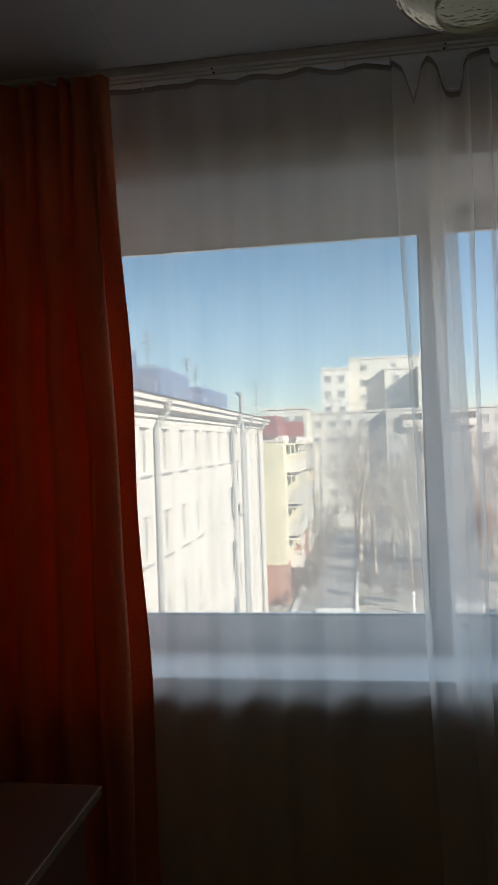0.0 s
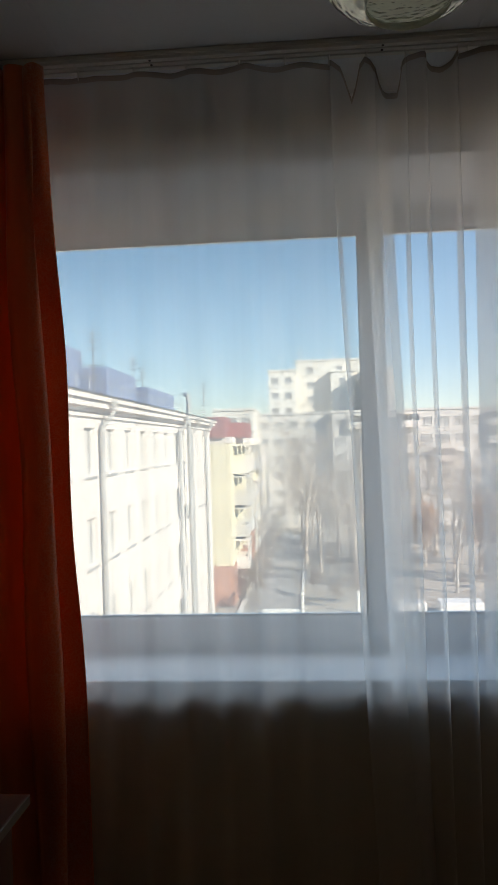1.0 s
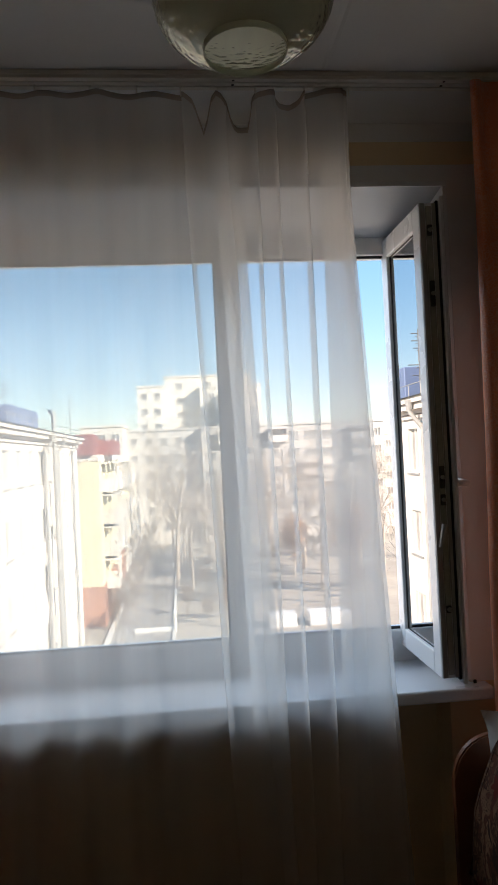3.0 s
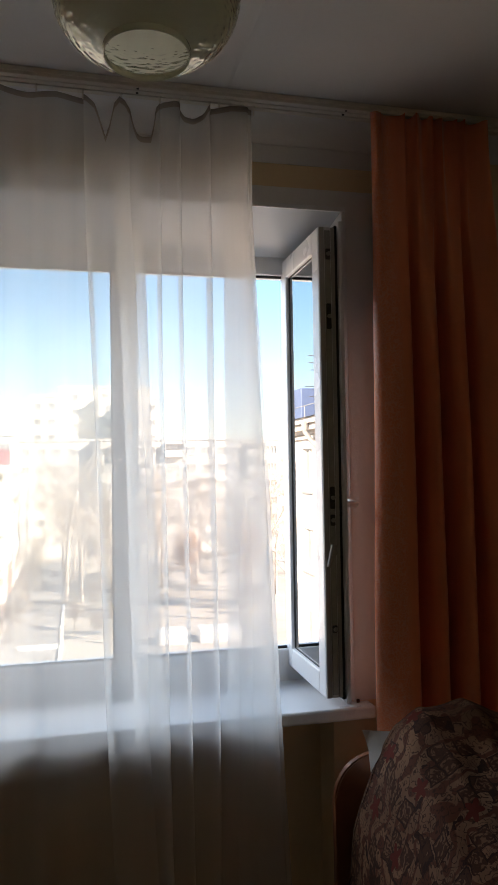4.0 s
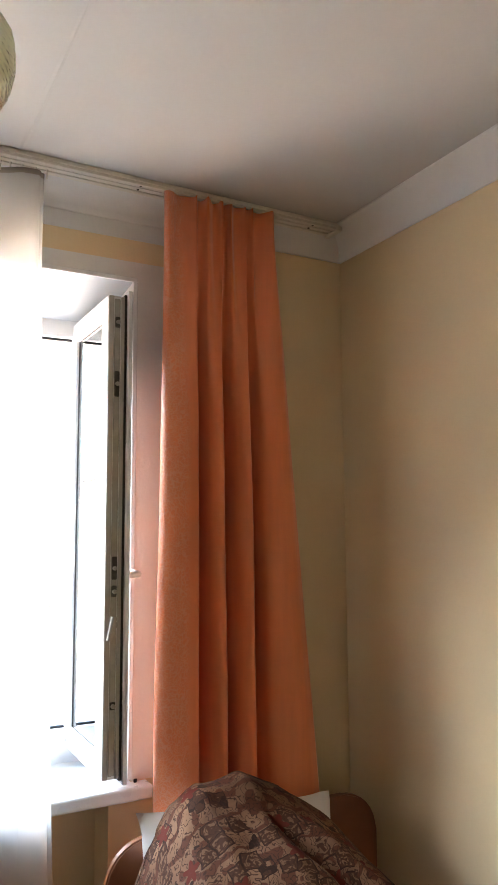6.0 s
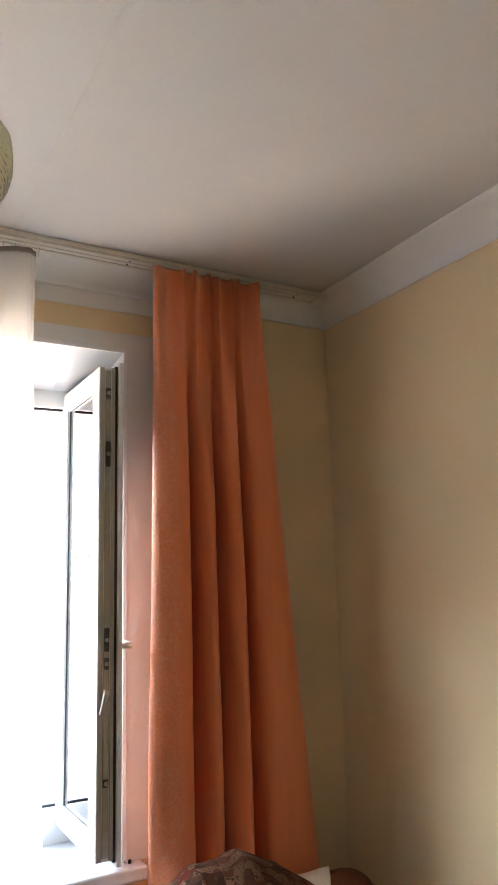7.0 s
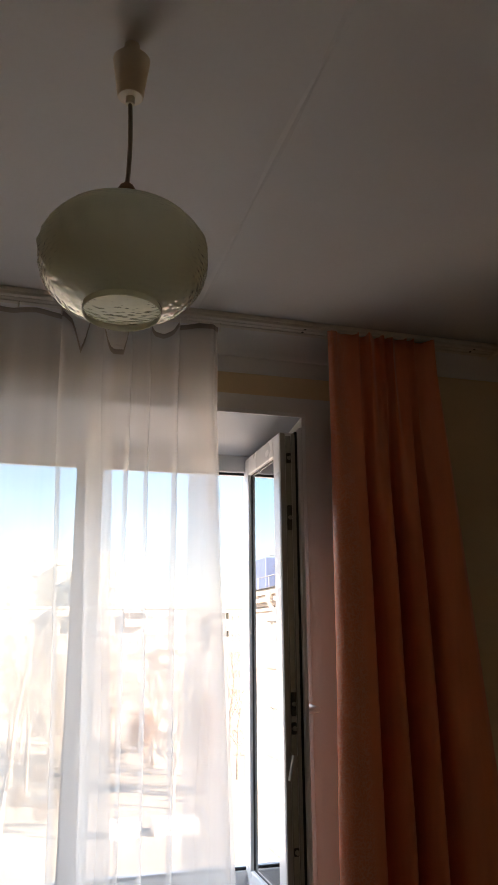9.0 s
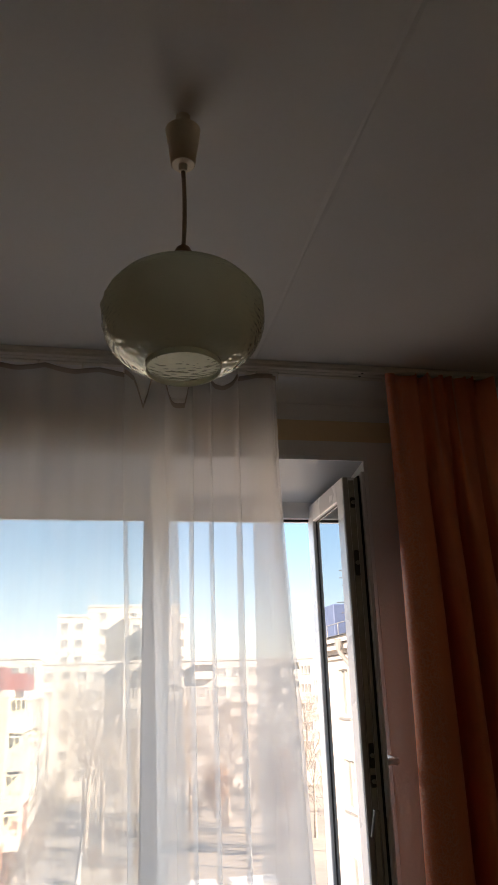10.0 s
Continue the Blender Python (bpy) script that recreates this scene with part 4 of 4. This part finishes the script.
structure("kerb", bm, CONCRETE, "pale concrete kerbs along the lane", "kerb")


# the lower storeys that carry the room
bm = bmesh.new()
box(bm, XL - 0.2, XR + 0.2, YB - 0.2, WALL_OUT, GZ - 0.2, -0.2)
structure("lower_storeys", bm, FACADE_WHITE, "plain plastered lower storeys under the room", "building")


def window_mesh(w, h, panes, pane_mat, depth=0.12, sill=False):
    """Meshes of a far window, facing -y, origin at its centre: frame with bars, pane and, where it has one, sill."""
    t = 0.07
    xs = [-w / 2, -w / 2 + t]
    for i in range(1, panes):
        c = -w / 2 + w * i / panes
        xs += [c - t / 2, c + t / 2]
    xs += [w / 2 - t, w / 2]
    zs = [-h / 2, -h / 2 + t, h / 2 - t, h / 2]
    bm = bmesh.new()
    grid = [[bm.verts.new((x, 0, z)) for z in zs] for x in xs]
    flat = []
    for i in range(len(xs) - 1):
        for j in range(3):
            if j == 1 and i % 2 == 1:
                continue
            flat.append(bm.faces.new((grid[i][j], grid[i + 1][j], grid[i + 1][j + 1], grid[i][j + 1])))
    out = bmesh.ops.extrude_face_region(bm, geom=flat)
    for v in out["geom"]:
        if isinstance(v, bmesh.types.BMVert):
            v.co.y = depth - 0.02
    made = [("frame", finish("frame", bm, FAR_FRAME))]
    bm = bmesh.new()
    box(bm, -w / 2 + 0.01, w / 2 - 0.01, depth - 0.045, depth - 0.03, -h / 2 + 0.01, h / 2 - 0.01)
    made.append(("pane", finish("pane", bm, pane_mat)))
    if sill:
        bm = bmesh.new()
        box(bm, -w / 2 - 0.1, w / 2 + 0.1, -0.16, 0.02, -h / 2 - 0.12, -h / 2 - 0.04)
        made.append(("sill", finish("sill", bm, ZINC)))
    return made


WIN_SIDE = window_mesh(1.25, 1.75, 2, CURTAINED_GLASS, sill=True)
WIN_FAR = window_mesh(1.15, 1.3, 2, FAR_GLASS)
WIN_WIDE = window_mesh(1.7, 1.4, 3, FAR_GLASS)


def place(meshes, parent, m):
    """Hangs a window with its pieces on a building."""
    ob = new("window", meshes[0][1])
    ob.parent = parent
    ob.matrix_parent_inverse = parent.matrix_basis.inverted()
    ob.matrix_basis = m
    for name, mesh in meshes[1:]:
        piece = new(name, mesh)
        piece.parent = ob
    return ob


# white office block, its long side towards the lane
FXW = -7.6
office = thing("office_building", "long white plastered four-storey office building with drainpipes", "building", (-14, 35, GZ))


def wall_with_holes(x, y0, y1, z0, z1, holes_y, rows_z, w, h, thick):
    """A facade in the plane x, its outer face at x, with window holes."""
    bm = bmesh.new()
    ys = sorted({y0, y1, *(c - w / 2 for c in holes_y), *(c + w / 2 for c in holes_y)})
    zs = sorted({z0, z1, *(c - h / 2 for c in rows_z), *(c + h / 2 for c in rows_z)})
    for a, b in zip(ys, ys[1:]):
        for c, d in zip(zs, zs[1:]):
            my, mz = (a + b) / 2, (c + d) / 2
            if any(abs(my - q) < w / 2 for q in holes_y) and any(abs(mz - q) < h / 2 for q in rows_z):
                continue
            box(bm, x - thick, x, a, b, c, d)
    return bm


OY0, OY1, OEAVE = 9.0, 57.0, 2.95
off_y = [15.8 + 2.9 * i for i in range(14)]
off_y = [y for y in off_y if y < 56]
off_z = [1.35, -1.97, -5.29, -8.61]
part("wall", wall_with_holes(FXW, OY0, OY1, GZ, OEAVE, off_y, off_z, 1.25, 1.75, 0.4), FACADE_WHITE, office)
bm = bmesh.new()
box(bm, -21, FXW - 0.4, OY0, OY1, GZ, OEAVE)
part("core", bm, FACADE_WHITE, office)
for k, (d, z0, z1) in enumerate(((0.10, 2.62, 2.76), (0.18, 2.80, 2.95), (0.42, 2.95, 3.18), (0.55, 3.20, 3.42))):
    bm = bmesh.new()
    box(bm, -21, FXW + d, OY0, OY1 + d, z0, z1)
    part("cornice_band", bm, FACADE_WHITE, office)
bm = bmesh.new()
vs = [bm.verts.new(p) for p in ((FXW + 0.65, OY0, 3.42), (FXW + 0.65, OY1 + 0.6, 3.42), (-14, OY1 + 0.6, 5.0), (-14, OY0, 5.0), (-21, OY0, 3.42), (-21, OY1 + 0.6, 3.42))]
bm.faces.new((vs[0], vs[1], vs[2], vs[3]))
bm.faces.new((vs[3], vs[2], vs[5], vs[4]))
bm.faces.new((vs[0], vs[3], vs[4]))
bm.faces.new((vs[1], vs[5], vs[2]))
part("roof", bm, ROOF_GREY, office)
rot = Matrix.Rotation(radians(90), 4, "Z")
for y in off_y:
    for z in off_z:
        place(WIN_SIDE, office, Matrix.Translation((FXW - 0.10, y, z)) @ rot)
for y in (25.6, 42.4, 47.0, 53.5):
    bm = bmesh.new()
    tube(bm, (FXW + 0.16, y, GZ + 0.3), (FXW + 0.16, y, 2.2), 0.09, 0.09, 10)
    tube(bm, (FXW + 0.16, y, 2.2), (FXW + 0.60, y + 0.2, 2.85), 0.09, 0.09, 10)
    tube(bm, (FXW + 0.60, y + 0.2, 2.85), (FXW + 0.60, y + 0.2, 3.3), 0.09, 0.17, 10)
    part("drainpipe", bm, ZINC, office)
bm = bmesh.new()
tube(bm, (FXW + 0.45, 44.2, GZ + 1), (FXW + 0.45, 44.2, 4.6), 0.14, 0.14, 10)
tube(bm, (FXW + 0.45, 44.2, 4.6), (FXW + 0.1, 45.0, 4.75), 0.14, 0.14, 10)
part("vent_pipe", bm, ZINC, office)
bm = bmesh.new()
for i in range(33):
    y = OY0 + 1.5 * i
    tube(bm, (FXW + 0.2, y, 3.42), (FXW + 0.2, y, 4.0), 0.02, 0.02, 5)
tube(bm, (FXW + 0.2, OY0, 3.98), (FXW + 0.2, OY1, 3.98), 0.02, 0.02, 5)
part("roof_rail", bm, ZINC, office)
bm = bmesh.new()
box(bm, FXW, FXW + 0.35, 44.9, 45.9, -3.0, -2.3)
part("air_conditioner", bm, CONCRETE, office)
for nm, b in (("roof_shed", (-13.5, -10.5, 30.0, 33.2, 3.4, 6.2)), ("roof_shed", (-12.2, -9.6, 34.5, 40.5, 3.4, 5.55)), ("roof_shed", (-11.8, -9.4, 43.0, 51.5, 3.4, 5.15))):
    bm = soft_box(*b, r=0.05, seg=1)
    shed = tagged(new(nm, finish(nm, bm, BLUE_SHEET)), "blue sheet-metal shed on the office roof", "shed", group="roof sheds")
bm = bmesh.new()
AX, AY = -9.72, 32.45
tube(bm, (AX, AY, 3.6), (AX, AY, 7.1), 0.035, 0.03, 6)
for z, w in ((6.9, 0.35), (6.55, 0.35), (6.2, 0.25), (5.4, 0.55), (4.9, 0.35)):
    tube(bm, (AX - w, AY, z), (AX + w, AY, z), 0.025, 0.025, 5)
    tube(bm, (AX, AY - w, z - 0.1), (AX, AY + w, z - 0.1), 0.02, 0.02, 5)
antenna = tagged(new("roof_antenna", finish("roof_antenna", bm, ROOF_GREY)), "thin grey television antenna mast on the office roof", "antenna", group="antennas")
for ax, ay, az in ((-9.0, 64.0, 3.7), (-12.0, 50.0, 4.4), (-12.5, 55.0, 4.3)):
    copy_thing(antenna, Matrix.Translation((ax - AX, ay - AY, az - 3.6)))

# yellow house with red roof and balconies
house = thing("apartment_house", "yellow plastered house with a red sheet roof and cluttered balconies", "building", (-12, 80, GZ))
bm = bmesh.new()
box(bm, -20, -6.55, 62, 100, -9.1, 1.55)
part("wall", bm, FACADE_YELLOW, house)
bm = bmesh.new()
box(bm, -20.1, -6.45, 61.9, 100, GZ, -9.1)
part("base", bm, BRICK_PINK, house, "pinkish brick base storey")
bm = bmesh.new()
box(bm, -20.05, -6.5, 61.95, 100.05, 1.55, 2.1)
part("frieze", bm, FACADE_WHITE, house)
bm = bmesh.new()
box(bm, -10.2, -6.9, 61.6, 66.5, 2.1, 3.85)
box(bm, -8.2, -5.6, 66.5, 74, 2.1, 3.45)
part("roof", bm, ROOF_RED, house, "dark red sheet roof")
random.seed(7)
bal_cols = [FACADE_WHITE, PANEL_LIGHT, FACADE_WHITE, BRICK_PINK, PANEL_GREY, CONCRETE]
for r in range(4):
    z = -1.2 - r * 2.85
    for c in range(8):
        y = 64.5 + c * 4.4
        bm = bmesh.new()
        box(bm, -6.55, -5.35, y, y + 3.0, z, z + 0.15)
        box(bm, -5.45, -5.35, y, y + 3.0, z + 0.15, z + 1.1)
        box(bm, -6.55, -5.45, y, y + 0.08, z + 0.15, z + 1.1)
        box(bm, -6.55, -5.45, y + 2.92, y + 3.0, z + 0.15, z + 1.1)
        if random.random() < 0.6:
            box(bm, -6.55, -5.3, y - 0.1, y + 3.1, z + 2.5, z + 2.62)
            for yy in (y, y + 1.5, y + 2.92):
                box(bm, -5.44, -5.36, yy, yy + 0.08, z + 1.1, z + 2.5)
        part("balcony", bm, random.choice(bal_cols), house)
        place(WIN_FAR, house, Matrix.Translation((-6.56, y + 1.6, z + 1.55)) @ rot)


def block(name, label, x0, x1, y0, y1, z1, mat, cols, rows, win=WIN_FAR, step=2.8, first=1.7, balconies=()):
    """A panel-built block; its windows look towards -y, with panel joints proud of nothing and sills real."""
    ob = thing(name, label, "building", ((x0 + x1) / 2, (y0 + y1) / 2, GZ), group="far blocks")
    bm = bmesh.new()
    box(bm, x0, x1, y0, y1, GZ, z1)
    part("wall", bm, mat, ob)
    bm = bmesh.new()
    box(bm, x0 - 0.15, x1 + 0.15, y0 - 0.15, y1 + 0.15, z1, z1 + 0.35)
    part("parapet", bm, mat, ob)
    for r in range(rows):
        z = z1 - first - r * step
        if z < GZ + 1:
            break
        for c in range(cols):
            x = x0 + (x1 - x0) * (c + 0.5) / cols
            if (c, r) in balconies or (c, -1) in balconies:
                bm = bmesh.new()
                box(bm, x - 1.5, x + 1.5, y0 - 1.1, y0, z - 1.0, z - 0.85)
                box(bm, x - 1.5, x + 1.5, y0 - 1.1, y0 - 1.02, z - 0.85, z + 0.1)
                for q in range(6):
                    xx = x - 1.5 + q * 0.586
                    box(bm, xx, xx + 0.07, y0 - 1.1, y0 - 1.02, z + 0.1, z + 1.1)
                box(bm, x - 1.55, x + 1.55, y0 - 1.15, y0, z + 1.1, z + 1.22)
                box(bm, x - 1.5, x - 1.42, y0 - 1.02, y0, z - 0.85, z + 1.1)
                box(bm, x + 1.42, x + 1.5, y0 - 1.02, y0, z - 0.85, z + 1.1)
                part("balcony", bm, PANEL_LIGHT if (r + c) % 4 else FACADE_WHITE, ob)
            place(win, ob, Matrix.Translation((x, y0 - 0.10, z)))
    for r in range(1, rows + 1):
        z = z1 - r * step
        if z > GZ:
            bm = bmesh.new()
            box(bm, x0, x1, y0 - 0.04, y0, z - 0.03, z + 0.03)
            part("joint_band", bm, PANEL_LIGHT, ob)
    return ob


block("panel_block", "pale panel-built apartment block behind the yellow house", -14.5, -8.2, 112, 126, 6.6, PANEL_LIGHT, 3, 7)
block("panel_block", "grey panel-built apartment block with a flat roof", -8.2, 4.0, 120, 134, 6.0, PANEL_GREY, 5, 7)
block("panel_block", "long grey panel-built apartment block with glazed balconies", 4.0, 34.0, 118, 132, 6.0, PANEL_GREY, 11, 7, WIN_WIDE, balconies={(1, 0), (2, 1), (4, 0), (6, 2), (9, 0), (9, 1)})
block("tower_block", "light tower block wing rising over the roofs", -6.95, -2.0, 134.5, 150, 14.55, PANEL_LIGHT, 2, 9)
block("tower_block", "light tower block core with roof masts", -2.0, 14.8, 141, 158, 16.9, PANEL_LIGHT, 3, 9)
block("tower_block", "light tower block wing with shaded flank", 4.6, 9.0, 138.6, 141, 14.5, PANEL_LIGHT, 1, 9)
block("tower_block", "light tower block wing at the end", 10.4, 15.8, 134.5, 150, 14.3, PANEL_LIGHT, 2, 9)
block("panel_block", "far pale apartment block beyond the yard", 36, 70, 128, 142, 4.0, PANEL_LIGHT, 11, 6)
for ax, ay, az in ((-1.0, 145, 17.2), (5.0, 145, 17.2), (11.5, 142, 17.2)):
    bm = bmesh.new()
    tube(bm, (ax, ay, az), (ax, ay, az + 2.6), 0.10, 0.06, 6)
    tube(bm, (ax - 0.6, ay, az + 1.6), (ax + 0.6, ay, az + 1.6), 0.05, 0.05, 5)
    tagged(new("roof_mast", finish("roof_mast", bm, CONCRETE)), "white mast on the roof of the tower block", "mast", group="roof masts")


# bare trees
def grow(bm, p, d, length, r, level, rng, spread):
    """One limb of two bent pieces with side limbs; twigs at the last level."""
    last = 4
    n = 2 if level else 3
    kids = (6, 5, 5, 4, 0)[level]
    for k in range(n):
        q = p + d * (length / n)
        r1 = r * (0.78 if level else 0.85)
        tube(bm, p, q, r, r1, 7 if level == 0 else (5 if level == 1 else 3))
        if level < last:
            for c in range(kids // n + (1 if k == n - 1 else 0)):
                a = rng.uniform(0, 2 * math.pi)
                side = (d.orthogonal().normalized() * math.cos(a) + d.cross(d.orthogonal().normalized()) * math.sin(a))
                ang = radians(rng.uniform(*spread))
                dd = (d * math.cos(ang) + side * math.sin(ang) + Vector((0, 0, 0.18))).normalized()
                at = p + (q - p) * rng.uniform(0.35, 1.0)
                grow(bm, at, dd, length * rng.uniform(0.48, 0.74), max(r1 * 0.5, 0.011), level + 1, rng, spread)
        p, r = q, r1
        d = (d + Vector((rng.uniform(-1, 1), rng.uniform(-1, 1), rng.uniform(-0.2, 0.6))) * 0.16).normalized()


def tree(seed, height, bark, label, spread=(24, 58)):
    rng = random.Random(seed)
    ob = thing("tree", label, "tree", (0, 0, 0), group="bare yard trees")
    bm = bmesh.new()
    tube(bm, (0, 0, -0.2), (0.05, 0, height * 0.14), 0.015 * height, 0.012 * height, 8)
    part("trunk", bm, bark, ob)
    bm = bmesh.new()
    grow(bm, Vector((0.05, 0, height * 0.135)), Vector((0.03, 0, 1)).normalized(), height * 0.44, 0.012 * height, 0, rng, spread)
    part("crown", bm, bark, ob, "bare twiggy crown")
    return ob


t1 = tree(1, 19.0, BARK, "tall bare grey deciduous tree in the yard")
t2 = tree(2, 15.0, BARK, "bare grey deciduous tree in the yard")
t3 = tree(5, 11.0, BIRCH, "bare pale-barked tree in the yard")
t1.matrix_basis = Matrix.Translation((-0.4, 78, GZ))
t2.matrix_basis = Matrix.Translation((7.5, 84, GZ))
t3.matrix_basis = Matrix.Translation((13.2, 66, GZ))
random.seed(12)
for src, x, y, sc in ((t1, 1.2, 92, 1.0), (t2, -1.0, 100, 0.9), (t1, 6.0, 98, 0.95), (t2, 10.5, 92, 1.05), (t3, 17.0, 74, 1.0), (t1, 15.0, 88, 0.9), (t2, 20.5, 82, 1.0), (t1, 25, 92, 0.9), (t3, 22, 70, 0.8),
                      (t2, 4.5, 70, 0.75), (t2, 30, 90, 1.0), (t1, 36, 100, 1.0), (t2, 0.4, 106, 0.8), (t1, 11.8, 104, 0.85), (t2, 18, 104, 0.9)):
    c = copy_thing(src, Matrix.Translation((x, y, GZ)) @ Matrix.Rotation(random.uniform(0, 6.28), 4, "Z") @ Matrix.Scale(sc, 4))

for k in range(16):
    c = copy_thing(random.choice((t1, t2, t2)), Matrix.Translation((random.uniform(-2.5, 30), random.uniform(68, 110), GZ)) @ Matrix.Rotation(random.uniform(0, 6.28), 4, "Z") @ Matrix.Scale(random.uniform(0.55, 0.85), 4))

# young trees along the house front
random.seed(44)
for k in range(9):
    copy_thing(random.choice((t2, t3)), Matrix.Translation((random.uniform(-5.0, -3.7), 62 + 4.6 * k, GZ)) @ Matrix.Rotation(random.uniform(0, 6.28), 4, "Z") @ Matrix.Scale(random.uniform(0.38, 0.55), 4))

# a tree that kept its dry leaves
rusty = tree(17, 10.5, BARK, "rust-brown tree with dry leaves still on it")
rng = random.Random(3)
bm = bmesh.new()
for k in range(2600):
    d = Vector((rng.gauss(0, 1), rng.gauss(0, 1), rng.gauss(0, 1))).normalized()
    r = rng.uniform(0.35, 1.0) * (0.8 + 0.3 * noise.noise(d * 2.2))
    c = Vector((0, 0, 6.2)) + Vector((d.x * 2.6, d.y * 2.6, d.z * 3.7)) * r
    u = Vector((rng.uniform(-1, 1), rng.uniform(-1, 1), rng.uniform(-1, 1))).normalized() * rng.uniform(0.08, 0.16)
    v = u.orthogonal().normalized() * u.length * 0.7
    bm.faces.new([bm.verts.new(c + q) for q in (-u, v, u, -v)])
leaves = part("leaves", bm, RUST_LEAF, rusty, "rust-brown dry leaves")
tagged(leaves, kind="stuff")
rusty.matrix_basis = Matrix.Translation((17.0, 71.0, GZ))
copy_thing(rusty, Matrix.Translation((12.5, 80.0, GZ)) @ Matrix.Scale(0.8, 4))

# shrubs along the lane
shrub = tree(9, 3.0, DRY_LEAF, "low bare brown shrub beside the lane", (30, 75))
shrub.name = "shrub"
tagged(shrub, category="shrub", group="yard shrubs")
shrub.matrix_basis = Matrix.Translation((-4.9, 64, GZ))
random.seed(31)
for k in range(34):
    x, y = (random.uniform(-6.1, -4.4), random.uniform(60, 104)) if k % 2 else (random.uniform(0.2, 22), random.uniform(60, 100))
    copy_thing(shrub, Matrix.Translation((x, y, GZ)) @ Matrix.Rotation(random.uniform(0, 6.28), 4, "Z") @ Matrix.Scale(random.uniform(0.6, 1.2), 4))

# low white wall and lamp posts at the yard's edge
bm = soft_box(-3.9, -0.6, 58.6, 58.9, GZ - 0.1, GZ + 0.35, r=0.03, seg=1)
tagged(new("low_wall", finish("low_wall", bm, CONCRETE)), "low white concrete wall at the yard edge", "wall")
bm = bmesh.new()
tube(bm, (0, 0, 0), (0, 0, 1.5), 0.16, 0.14, 10)
tube(bm, (0, 0, 1.5), (0, 0, 1.75), 0.22, 0.12, 10)
post = tagged(new("bollard", finish("bollard", bm, CONCRETE)), "white painted concrete post", "post", group="white posts")
post.matrix_basis = Matrix.Translation((-0.6, 58.6, GZ))
for x in (3.9,):
    copy_thing(post, Matrix.Translation((x, 58.6, GZ)))
for x0, x1 in ((6.9, 9.2), (10.2, 13.6)):
    bm = soft_box(x0, x1, 57.2, 59.2, GZ - 0.05, GZ + 1.0, r=0.1, seg=2)
    tagged(new("garage_roof", finish("garage_roof", bm, CONCRETE)), "flat white roof of a low shed in the yard", "shed", group="low sheds")
